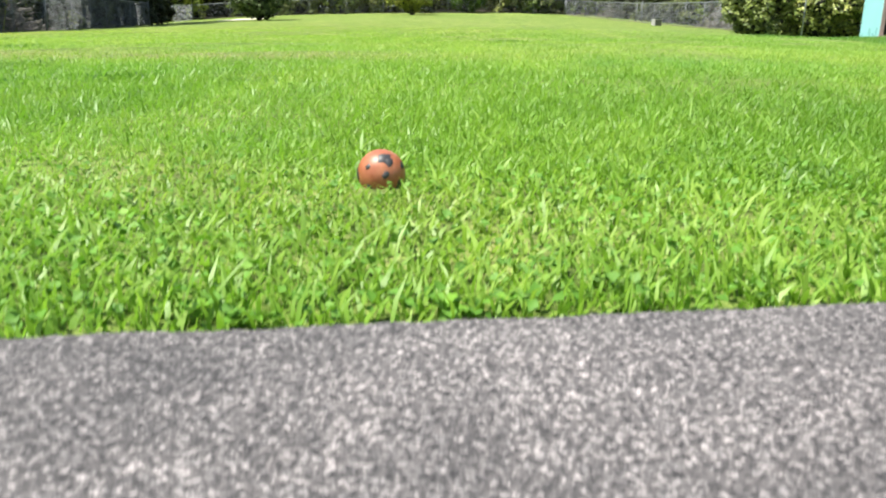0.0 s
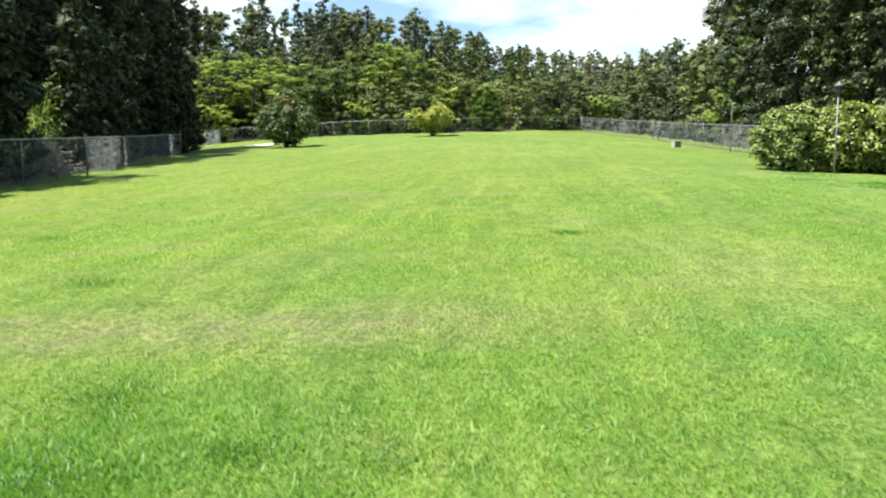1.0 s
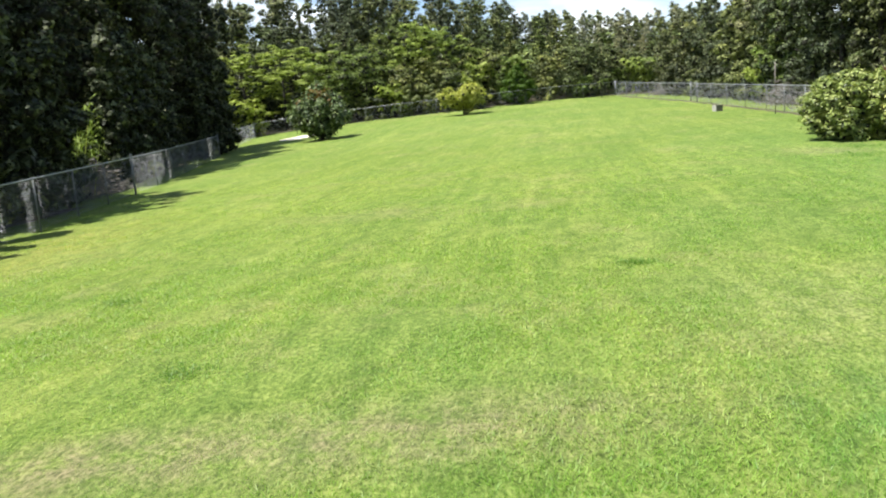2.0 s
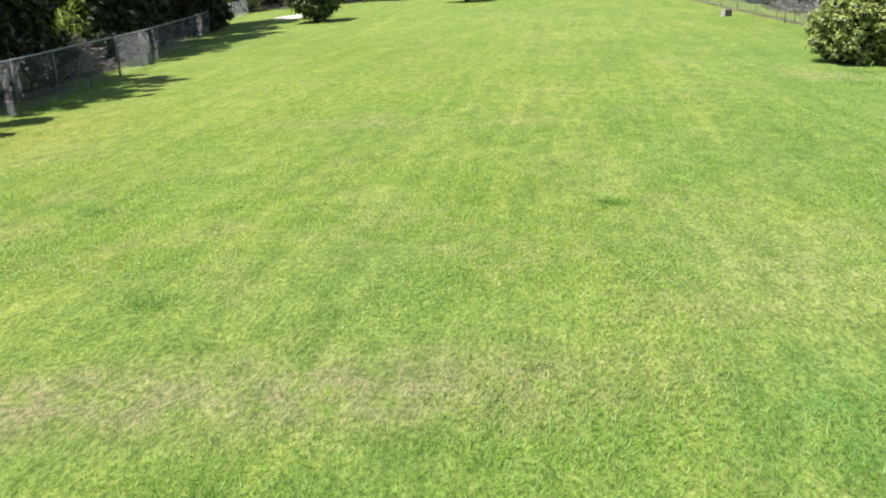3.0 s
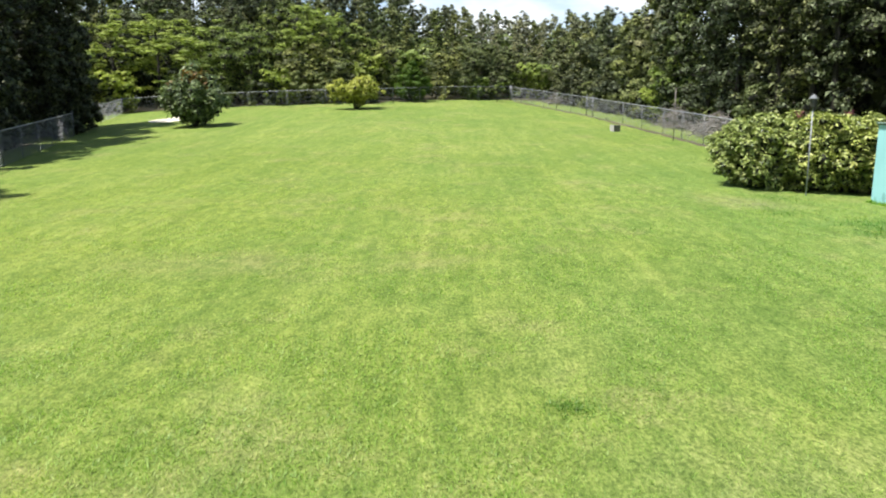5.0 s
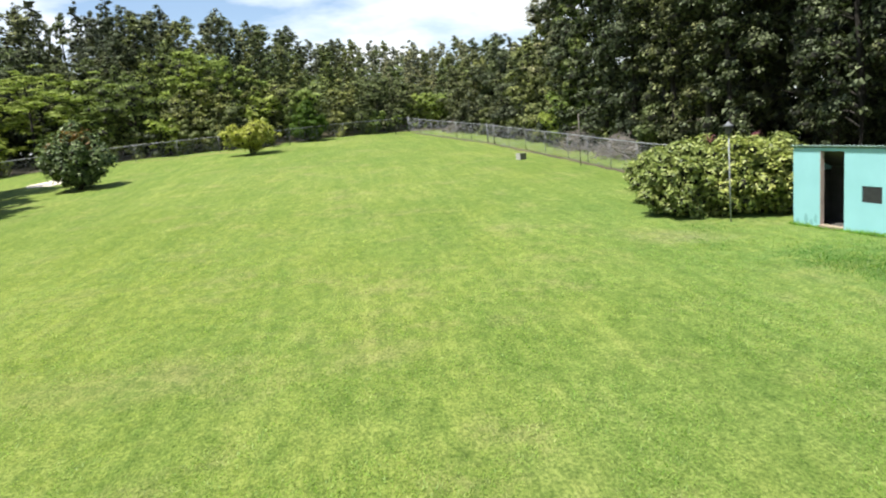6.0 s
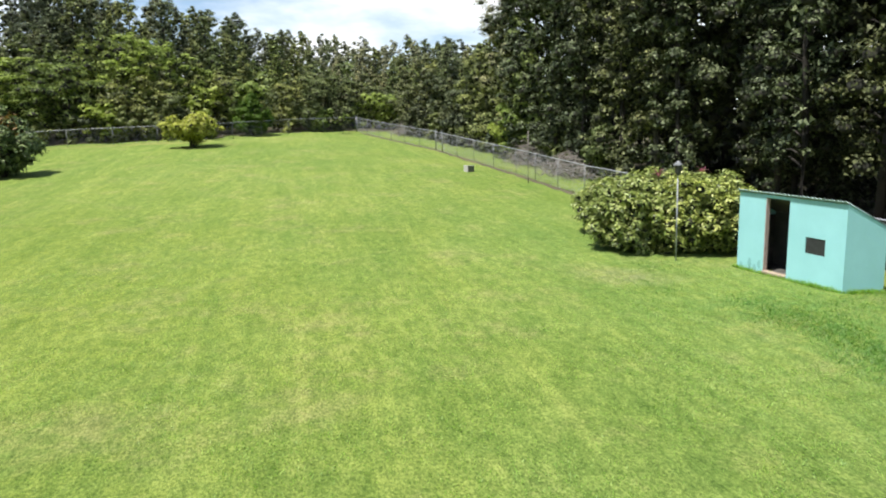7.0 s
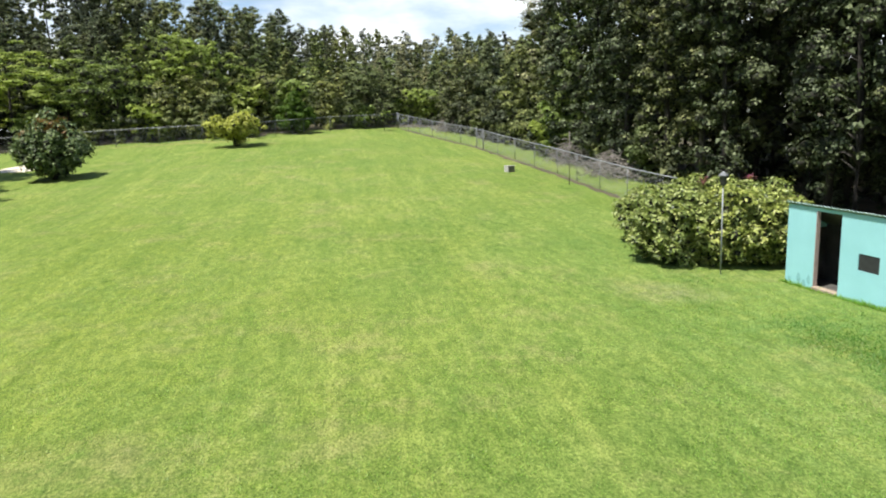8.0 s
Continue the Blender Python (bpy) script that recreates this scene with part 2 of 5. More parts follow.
LAWN, BLADE, TUFT = make_lawn(), make_blades("grass_blade", 1.5, spread=0.7), make_blades("dark_tuft", 0.95, (0.74, 1.0, 0.72))
BLADE_DRY = make_blades("drier_grass_blade", 1.5, (0.91, 1.0, 0.80), 1.2)
CLOVER = leaf_material("clover_leaf", (0.12, 0.25, 0.03), (0.17, 0.33, 0.05), (0.25, 0.40, 0.09), 0.5, 0.3, 3.0)
ASPHALT = make_asphalt()
SAND = plain("pale_sand", (0.62, 0.55, 0.42), (0.75, 0.70, 0.58), 1.2, 0.95, bumps=0.5, distance=0.02)
LITTER = plain("leaf_litter", (0.05, 0.045, 0.025), (0.11, 0.095, 0.05), 0.6, 0.95, bumps=0.6, grain=18, distance=0.05)
BARK = plain("bark", (0.018, 0.015, 0.012), (0.040, 0.035, 0.029), 1.6, 0.9, bumps=0.8, grain=20, distance=0.03, stretch=(1, 1, 0.25))
DEADWOOD = plain("dead_wood", (0.13, 0.115, 0.10), (0.25, 0.225, 0.205), 2.0, 0.9, bumps=0.5, grain=30)
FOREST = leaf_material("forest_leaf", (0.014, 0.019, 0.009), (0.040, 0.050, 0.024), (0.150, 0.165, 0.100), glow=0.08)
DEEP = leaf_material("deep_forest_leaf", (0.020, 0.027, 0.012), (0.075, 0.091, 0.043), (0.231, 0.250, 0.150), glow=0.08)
FOREST_WARM = leaf_material("olive_leaf", (0.048, 0.058, 0.021), (0.137, 0.159, 0.058), (0.274, 0.300, 0.132), glow=0.1)
LEAFY = leaf_material("leafy_green_leaf", (0.042, 0.064, 0.017), (0.128, 0.172, 0.042), (0.250, 0.300, 0.095), glow=0.15, patchy=0.45)
MIDGREEN = leaf_material("mid_green_leaf", (0.028, 0.042, 0.013), (0.106, 0.138, 0.041), (0.253, 0.293, 0.106), glow=0.1)
GREYGREEN = leaf_material("grey_green_leaf", (0.056, 0.062, 0.040), (0.174, 0.182, 0.120), (0.348, 0.350, 0.246), glow=0.1)
BRIGHT = leaf_material("bright_leaf", (0.125, 0.165, 0.038), (0.250, 0.310, 0.076), (0.375, 0.425, 0.145), glow=0.3, patchy=0.4)
EMERALD = leaf_material("emerald_leaf", (0.048, 0.090, 0.010), (0.090, 0.150, 0.017), (0.140, 0.205, 0.030), glow=0.3, patchy=0.4)
YELLOW = leaf_material("yellow_green_leaf", (0.150, 0.175, 0.045), (0.345, 0.365, 0.105), (0.510, 0.510, 0.210), glow=0.35, clump=2.0, patchy=0.3)
HEDGE = leaf_material("hedge_leaf", (0.055, 0.080, 0.023), (0.240, 0.290, 0.078), (0.387, 0.408, 0.163), 0.38, 0.16, 1.6, 0.3, 0.36)
ROUND = leaf_material("deep_green_leaf", (0.035, 0.060, 0.020), (0.110, 0.155, 0.056), (0.340, 0.390, 0.180), 0.40, 0.16, 1.8, 0.25, 0.25)
RED = leaf_material("red_young_leaf", (0.16, 0.085, 0.030), (0.27, 0.135, 0.045), (0.36, 0.22, 0.07), 0.4, 0.3, 2.0)
GALV = plain("galvanised_steel", (0.14, 0.148, 0.156), (0.22, 0.23, 0.24), 3.0, 0.45, 0.2, 0.1, 80)
WIRE = plain("galvanised_wire", (0.25, 0.262, 0.285), (0.34, 0.355, 0.385), 3.0, 0.5, 0.1, 0.1, 80)
PAINT = plain("turquoise_paint", (0.275, 0.565, 0.60), (0.315, 0.625, 0.665), 1.3, 0.55, bumps=0.08, grain=35, mottle=0.10)
PAINT_WORN = plain("scuffed_turquoise", (0.19, 0.42, 0.43), (0.26, 0.55, 0.57), 9.0, 0.7, bumps=0.2)
ROOF = plain("roof_sheet", (0.17, 0.26, 0.255), (0.26, 0.36, 0.355), 2.5, 0.5, 0.2, 0.2, 40)
BARE = plain("bare_wood", (0.31, 0.25, 0.18), (0.45, 0.37, 0.28), 5.0, 0.8, bumps=0.4, stretch=(1, 1, 0.2))
JAMB = plain("pinkish_primer_wood", (0.31, 0.235, 0.215), (0.42, 0.33, 0.30), 6.0, 0.75)
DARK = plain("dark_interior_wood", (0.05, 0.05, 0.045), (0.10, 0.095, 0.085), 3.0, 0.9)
SHADED_WOOD = plain("shaded_crate_wood", (0.11, 0.105, 0.095), (0.20, 0.19, 0.17), 6.0, 0.9)
SCREEN = plain("charcoal_screen", (0.018, 0.020, 0.021), (0.032, 0.034, 0.036), 8.0, 0.7)
WHITE = plain("white_enamel", (0.66, 0.67, 0.66), (0.78, 0.79, 0.78), 4.0, 0.4, bumps=0.1)
BLACK = plain("black_plastic", (0.02, 0.02, 0.02), (0.045, 0.045, 0.045), 8.0, 0.5, bumps=0.15)
# near-black colour that stands in for shade between the leaves
INNER_SHADE = plain("inner_shade_colour", (0.012, 0.013, 0.008), (0.030, 0.030, 0.018), 5.0, 0.95, bumps=0.8, grain=30, distance=0.03)
BLOCK = plain("grey_board", (0.34, 0.33, 0.31), (0.50, 0.49, 0.46), 5.0, 0.9, bumps=0.5)
RUBBER_BALL = plain("orange_rubber", (0.27, 0.072, 0.028), (0.42, 0.160, 0.075), 40.0, 0.45, bumps=0.15, grain=400, distance=0.0006)
TRACTOR_RED = plain("faded_red_paint", (0.62, 0.07, 0.03), (0.74, 0.12, 0.06), 4.0, 0.35, bumps=0.05)


# ---------------------------------------------------------------- building tools
def gz(x, y):
    """Height of the ground: the lawn climbs away from the pavement to the far corner of the fence."""
    x, y = np.clip(np.asarray(x, float), -32, 22) / 10, np.clip(np.asarray(y, float), -3, 85) / 10
    z = 0.015 * x + 0.5001 * y - 0.1556 * x * x - 0.0055 * x * y + 0.0184 * y * y - 0.00306 * x * y * y + 0.00082 * y ** 3
    level = 1 - np.exp(-(np.maximum(y, 0) / 0.17) ** 2)
    mound = 0.15 * np.exp(-((x - 0.93) ** 2 + (y - 1.63) ** 2) / 0.028)
    return z * level + mound - 0.012 * np.exp(-(y / 0.25) ** 2)


def sheet(name, verts, faces, material, parent=None, smooth=False):
    """One mesh object from arrays: verts (n, 3), faces (m, 3 or 4)."""
    verts, faces = np.asarray(verts, np.float32), np.asarray(faces, np.int32)
    me = bpy.data.meshes.new(name)
    k = faces.shape[1]
    me.vertices.add(len(verts))
    me.vertices.foreach_set("co", verts.ravel())
    me.loops.add(faces.size)
    me.loops.foreach_set("vertex_index", faces.ravel())
    me.polygons.add(len(faces))
    me.polygons.foreach_set("loop_start", np.arange(0, faces.size, k, dtype=np.int32))
    me.polygons.foreach_set("loop_total", np.full(len(faces), k, np.int32))
    if smooth:
        me.polygons.foreach_set("use_smooth", np.ones(len(faces), bool))
    me.update(calc_edges=True)
    me.materials.append(material)
    ob = new(name, me)
    ob.parent = parent
    return ob


def part(name, bm, material, parent, label="", smooth=False):
    """Links a bmesh as one mesh object under a thing."""
    me = bpy.data.meshes.new(name)
    bmesh.ops.recalc_face_normals(bm, faces=bm.faces)
    for f in bm.faces:
        f.smooth = smooth
    bm.to_mesh(me)
    bm.free()
    me.materials.append(material)
    ob = new(name, me)
    ob.parent = parent
    return tagged(ob, label) if label else ob


def box(bm, lo, hi, bevel=0.0, m=None):
    lo, hi = Vector(lo), Vector(hi)
    made = bmesh.ops.create_cube(bm, size=1.0, matrix=Matrix.LocRotScale((lo + hi) / 2, None, hi - lo))["verts"]
    if bevel:
        edges = list({e for v in made for e in v.link_edges})
        made = bmesh.ops.bevel(bm, geom=edges, offset=bevel, segments=2, affect="EDGES", profile=0.5)["verts"]
    if m is not None:
        bmesh.ops.transform(bm, matrix=m, verts=list({v for v in made}))
    return made


def tube(bm, points, radii, sides=8, cap=True):
    """A tapered tube along points."""
    rings = []
    for i, (p, r) in enumerate(zip(points, radii)):
        a, b = points[max(i - 1, 0)], points[min(i + 1, len(points) - 1)]
        q = (Vector(b) - Vector(a)).to_track_quat("Z", "Y")
        rings.append([bm.verts.new(Vector(p) + q @ Vector((r * math.cos(k * math.tau / sides), r * math.sin(k * math.tau / sides), 0)))
                      for k in range(sides)])
    for a, b in zip(rings, rings[1:]):
        for k in range(sides):
            bm.faces.new((a[k], a[(k + 1) % sides], b[(k + 1) % sides], b[k]))
    if cap:
        bm.faces.new(rings[0][::-1])
        bm.faces.new(rings[-1])


def thing(name, place, label, category, group="", kind="", turn=0.0):
    ob = new(name)
    ob.empty_display_size = 0.2
    ob.matrix_world = pose(*place, 0, 0, turn)
    return tagged(ob, label, category, group, kind)


def leaves(rng, centres, radii, count, size, slim=0.5, up=0.35, squash=0.8, cap=0.0, shell=0.45, simple=False):
    """Folded leaves scattered in clumps: arrays of verts and triangles."""
    centres, radii = np.asarray(centres, float), np.asarray(radii, float)
    weight = radii ** 2
    pick = rng.choice(len(centres), count, p=weight / weight.sum())
    d = rng.normal(size=(count, 3)) + np.array((0, 0, cap))
    d /= np.linalg.norm(d, axis=1)[:, None]
    reach = rng.random(count) ** shell
    pos = centres[pick] + d * (radii[pick] * reach)[:, None] * np.array((1, 1, squash))
    nrm = d + rng.normal(scale=0.25, size=(count, 3)) + np.array((0, 0, up))
    nrm /= np.linalg.norm(nrm, axis=1)[:, None]
    t = np.cross(nrm, rng.normal(size=(count, 3)))
    t /= np.linalg.norm(t, axis=1)[:, None]
    s = np.cross(nrm, t)
    ln = (size * rng.uniform(0.6, 1.35, count))[:, None]
    wd = ln * slim * rng.uniform(0.8, 1.2, (count, 1))
    if simple:
        v = np.stack((pos - t * ln * 0.45 - s * wd * 0.55, pos - t * ln * 0.45 + s * wd * 0.55, pos + t * ln * 0.6), 1)
        return v.reshape(-1, 3), np.arange(count * 3).reshape(-1, 3)
    v = np.empty((count, 4, 3))
    v[:, 0] = pos - t * ln * 0.5
    v[:, 1] = pos + s * wd * 0.5 + nrm * wd * 0.16
    v[:, 2] = pos + t * ln * 0.5 - nrm * ln * 0.10
    v[:, 3] = pos - s * wd * 0.5 + nrm * wd * 0.16
    i = np.arange(count)[:, None] * 4
    f = np.concatenate((i + (0, 1, 2), i + (0, 2, 3)), 0)
    return v.reshape(-1, 3), f


ICO = bmesh.new()
bmesh.ops.create_icosphere(ICO, subdivisions=1, radius=1.0)
ICO_V = np.array([tuple(v.co) for v in ICO.verts])
ICO_F = np.array([[v.index for v in f.verts] for f in ICO.faces])
ICO.free()


OCT_V = np.array(((1, 0, 0), (0, 1, 0), (-1, 0, 0), (0, -1, 0), (0, 0, 1), (0, 0, -1)), float)
OCT_F = np.array(((0, 1, 4), (1, 2, 4), (2, 3, 4), (3, 0, 4), (1, 0, 5), (2, 1, 5), (3, 2, 5), (0, 3, 5)))


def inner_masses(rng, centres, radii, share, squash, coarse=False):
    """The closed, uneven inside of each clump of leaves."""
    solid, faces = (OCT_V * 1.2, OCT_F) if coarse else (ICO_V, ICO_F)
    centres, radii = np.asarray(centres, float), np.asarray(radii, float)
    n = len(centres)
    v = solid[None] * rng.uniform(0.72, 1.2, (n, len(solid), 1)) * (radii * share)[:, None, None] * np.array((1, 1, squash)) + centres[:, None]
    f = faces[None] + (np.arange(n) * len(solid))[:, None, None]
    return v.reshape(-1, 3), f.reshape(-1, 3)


def joined(*meshes):
    """Arrays of verts and triangles, put together."""
    vs, fs, k = [], [], 0
    for v, f in meshes:
        vs.append(v)
        fs.append(f + k)
        k += len(v)
    return np.concatenate(vs), np.concatenate(fs)


# ---------------------------------------------------------------- ground and pavement
def axis(dense_lo, dense_hi, step, far):
    mid = np.arange(dense_lo, dense_hi + step / 2, step)
    grow = np.cumsum(step * 1.35 ** np.arange(1, 40))
    grow = grow[grow < far]
    return np.concatenate((dense_lo - grow[::-1], mid, dense_hi + grow))


def make_ground():
    xs, ys = axis(-34, 24, 0.75, 2500), axis(-4, 90, 0.75, 2500)
    gx, gy = np.meshgrid(xs, ys)
    z = gz(gx, gy)
    near = (np.abs(gx) < 30) & (gy > 0.6) & (gy < 85)
    rng = np.random.default_rng(3)
    z = z + np.where(near, rng.normal(scale=0.012, size=z.shape), 0)
    v = np.stack((gx, gy, z), -1).reshape(-1, 3)
    w = len(xs)
    i = (np.arange(len(ys) - 1)[:, None] * w + np.arange(w - 1)).ravel()
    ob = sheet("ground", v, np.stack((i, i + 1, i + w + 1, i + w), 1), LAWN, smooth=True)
    tagged(ob, "sunlit mown green lawn rising gently towards the far fence", "lawn", kind="structure")


make_ground()


def left_line(y):
    return np.interp(y, (7, 15.5, 25.3, 42, 53, 63), (-9.6, -12.3, -14.9, -20.35, -24.2, -26.8))


def right_line(y):
    return np.interp(y, (12, 18.8, 22.5, 27, 31, 39, 53, 69), (12.2, 11.6, 10.9, 10.5, 9.95, 9.7, 8.5, 4.8))


def far_line(x):
    return np.interp(x, (-44, -27, -16, -7, -1, 5, 22), (62, 63, 61.8, 61.6, 66.2, 69.4, 62))


def make_forest_floor():
    """Dark leaf litter under the trees, beyond the fences."""
    xs, ys = np.arange(-130, 130.1, 2.0), np.arange(2, 190, 2.0)
    gx, gy = np.meshgrid(xs, ys)
    wood = (gx < left_line(gy) - 0.5) | (gx > right_line(gy) + 2.6) | (gy > far_line(gx) + 0.6)
    w = len(xs)
    i = (np.arange(len(ys) - 1)[:, None] * w + np.arange(w - 1)).ravel()
    f = np.stack((i, i + 1, i + w + 1, i + w), 1)
    f = f[wood.ravel()[f].all(1)]
    v = np.stack((gx, gy, gz(gx, gy) + 0.05), -1).reshape(-1, 3)
    used, f = np.unique(f, return_inverse=True)
    ob = sheet("forest_floor", v[used], f.reshape(-1, 4), LITTER, smooth=True)
    tagged(ob, "shaded brown leaf litter under the trees", "forest floor", kind="structure")


make_forest_floor()

EDGE = Matrix.Translation((0.5, 0.165, 0)) @ Matrix.Rotation(radians(15.0), 4, "Z")


def make_pavement():
    """An asphalt slab whose slightly crumbled front edge meets the lawn; its stones stand out of the surface where it is seen close."""
    rng = np.random.default_rng(8)
    step = 0.005
    fx, fy = np.arange(-0.80, 0.80, step), np.arange(-0.55, 0.0001, step)
    xs = np.concatenate((np.linspace(-7, -0.9, 12), fx, np.linspace(0.9, 7, 12)))
    ys = np.concatenate((np.linspace(-5, -0.6, 8), fy))
    gx, gy = np.meshgrid(xs, ys)
    jag = np.interp(xs, np.linspace(-7, 7, 900), np.convolve(rng.normal(scale=0.006, size=904), np.ones(5) / 5, "valid"))
    z = np.array([0.0015 * noise.noise((x / 0.009, y / 0.009, 0.0)) + 0.0008 * noise.noise((x / 0.024, y / 0.024, 5.0))
                  for x, y in zip(gx.ravel(), gy.ravel())]).reshape(gx.shape)
    near = np.clip((gy + 0.012) / 0.012, 0, 1)
    z = 0.006 + z * np.clip((0.9 - np.abs(gx)) / 0.1, 0, 1) - 0.010 * near
    gy = gy + jag[None, :] * np.clip(1 + gy / 0.05, 0, 1)
    v = np.stack((gx, gy, z), -1).reshape(-1, 3)
    w, h = len(xs), len(ys)
    skirt = v[-w:] * np.array((1, 1, 0)) + np.array((0, 0, -0.09))
    v = np.concatenate((v, skirt))
    i = (np.arange(h)[:, None] * w + np.arange(w - 1)).ravel()
    ob = sheet("pavement", v, np.stack((i, i + 1, i + w + 1, i + w), 1), ASPHALT, smooth=True)
    ob.matrix_world = EDGE
    tagged(ob, "weathered grey asphalt pavement with pale aggregate beside the lawn", "pavement", kind="structure")


make_pavement()


def make_sand_patch():
    rng = np.random.default_rng(5)
    bm = bmesh.new()
    cx, cy, n = -18.6, 52.2, 28
    mid = bm.verts.new((cx, cy, float(gz(cx, cy)) + 0.07))
    rim = []
    for k in range(n):
        a = k * math.tau / n
        r = rng.uniform(0.85, 1.12)
        x, y = cx + 1.65 * r * math.cos(a), cy + 2.3 * r * math.sin(a)
        rim.append(bm.verts.new((x, y, float(gz(x, y)) + 0.02)))
    for k in range(n):
        bm.faces.new((mid, rim[k], rim[(k + 1) % n]))
    ob = part("sand_patch", bm, SAND, None, smooth=True)
    tagged(ob, "bare patch of pale sand in the lawn", "sand", kind="structure")


make_sand_patch()


def make_dark_strip():
    """A narrow dark brown strip along the foot of the right-hand fence."""
    rng = np.random.default_rng(15)
    ys = np.arange(24, 68.5, 0.5)
    vs, w = [], 5
    for y in ys:
        for k, off in enumerate((-0.22, -0.12, 0.0, 0.1, 0.2)):
            x = float(right_line(y)) + off + rng.normal(scale=0.05) - 0.03
            vs.append((x, y, float(gz(x, y)) + (0.035 if 0 < k < 4 else -0.02)))
    i = (np.arange(len(ys) - 1)[:, None] * w + np.arange(w - 1)).ravel()
    ob = sheet("dark_strip", np.array(vs), np.stack((i, i + 1, i + w + 1, i + w), 1), LITTER, smooth=True)
    tagged(ob, "narrow dark brown strip at the fence's foot", "soil", kind="structure")


make_dark_strip()


# ---------------------------------------------------------------- shed
def make_shed():
    """A low turquoise shed: x along its front from the far end to the near one, y into it."""
    a, b = Vector((8.90, 19.42, 0)), Vector((9.20, 16.45, 0))
    turn = math.degrees(math.atan2(b.y - a.y, b.x - a.x))
    length, depth, th = (b - a).length, 1.0, 0.07
    z0 = 0.70
    hi, lo = 2.61 - z0, 2.12 - z0
    s = thing("shed", (a.x, a.y, z0), "low turquoise painted shed with an open doorway and corrugated lean-to roof", "shed", turn=turn)
    s.matrix_world = pose(a.x, a.y, z0 + 0.02, 0, 1.1, turn)
    d0, d1, dt = 0.84, 1.52, hi - 0.06
    w0, w1, wb, wt = 1.99, 2.50, 0.84, 1.17
    bm = bmesh.new()
    for l, h in (((0, 0, 0), (d0, th, hi)), ((d0, 0, dt), (d1, th, hi)), ((d1, 0, 0), (w0, th, hi)),
                 ((w0, 0, 0), (w1, th, wb)), ((w0, 0, wt), (w1, th, hi)), ((w1, 0, 0), (length, th, hi))):
        box(bm, l, h)
    bmesh.ops.remove_doubles(bm, verts=bm.verts, dist=0.0005)
    part("front_wall", bm, PAINT, s)
    for name, x in (("side_wall", length - th), ("side_wall", 0.0)):
        bm = bmesh.new()
        prof = [(th, 0), (depth, 0), (depth, lo), (th, hi)]
        q = [[bm.verts.new((x + dx, y, z)) for y, z in prof] for dx in (0, th)]
        bm.faces.new(q[0])
        bm.faces.new(q[1][::-1])
        for k in range(4):
            bm.faces.new((q[0][k], q[1][k], q[1][(k + 1) % 4], q[0][(k + 1) % 4]))
        part(name, bm, PAINT, s)
    bm = bmesh.new()
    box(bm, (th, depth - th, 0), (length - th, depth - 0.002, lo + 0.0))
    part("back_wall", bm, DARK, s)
    # added over the turquoise inner walls so that the doorway stays dark
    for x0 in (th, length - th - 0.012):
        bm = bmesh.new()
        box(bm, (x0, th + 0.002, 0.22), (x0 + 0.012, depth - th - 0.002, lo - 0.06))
        part("added_lining", bm, DARK, s, "dark boards added to darken the inside of the walls")
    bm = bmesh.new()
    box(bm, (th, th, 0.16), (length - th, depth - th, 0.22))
    part("floor_boards", bm, DARK, s, "dark wooden floor inside")
    bm = bmesh.new()
    box(bm, (d0 - 0.006, -0.006, 0.06), (d0 + 0.014, th + 0.02, dt), 0.004)
    part("door_jamb", bm, JAMB, s, "worn pinkish wooden door jamb")
    bm = bmesh.new()
    box(bm, (d0 + 0.016, -0.06, 0.18), (d1 - 0.002, th + 0.04, 0.27), 0.006)
    part("door_sill", bm, BARE, s, "bare wooden plank sill")
    bm = bmesh.new()
    box(bm, (w0 + 0.004, 0.012, wb + 0.004), (w1 - 0.004, 0.03, wt - 0.004))
    part("window_screen", bm, SCREEN, s, "charcoal window screen")
    bm = bmesh.new()
    box(bm, (1.30, 0.35, 0.22), (1.46, 0.5, 0.36), 0.01)
    part("plank_end", bm, WHITE, s, "white block on the floor inside")
    # corrugated roof, sloping to the back
    bm = bmesh.new()
    n = 150
    y0, y1 = -0.06, depth + 0.12
    drop = (hi - lo) / depth
    rows = [[], [], [], []]
    for i in range(n + 1):
        x = -0.03 + (length + 0.045) * i / n
        w = 0.017 * math.sin(x / 0.105 * math.tau)
        for r, (y, dz) in zip(rows, ((y0, 0.022), (y1, 0.022), (y1, 0.012), (y0, 0.012))):
            r.append(bm.verts.new((x, y, hi - (y * drop) + 0.012 + dz + w)))
    for k in range(4):
        p, q = rows[k], rows[(k + 1) % 4]
        for i in range(n):
            bm.faces.new((p[i], p[i + 1], q[i + 1], q[i]))
    # added dark ceiling that hides the lit underside of the roof sheet
    added_ceiling = bmesh.new()
    slope = [[added_ceiling.verts.new((x0, y, hi - y * drop - dz)) for y, dz in ((th + 0.003, 0.006), (depth - th - 0.003, 0.006), (depth - th - 0.003, 0.025), (th + 0.003, 0.025))]
             for x0 in (th + 0.002, length - th - 0.002)]
    added_ceiling.faces.new(slope[0])
    added_ceiling.faces.new(slope[1][::-1])
    for k in range(4):
        added_ceiling.faces.new((slope[0][k], slope[1][k], slope[1][(k + 1) % 4], slope[0][(k + 1) % 4]))
    part("added_ceiling", added_ceiling, DARK, s, "dark boards added under the roof sheet to darken the inside")
    part("roof", bm, ROOF, s, "faded green corrugated roof sheet", smooth=True)
    # scuffed paint low on the far end of the front
    rng = np.random.default_rng(4)
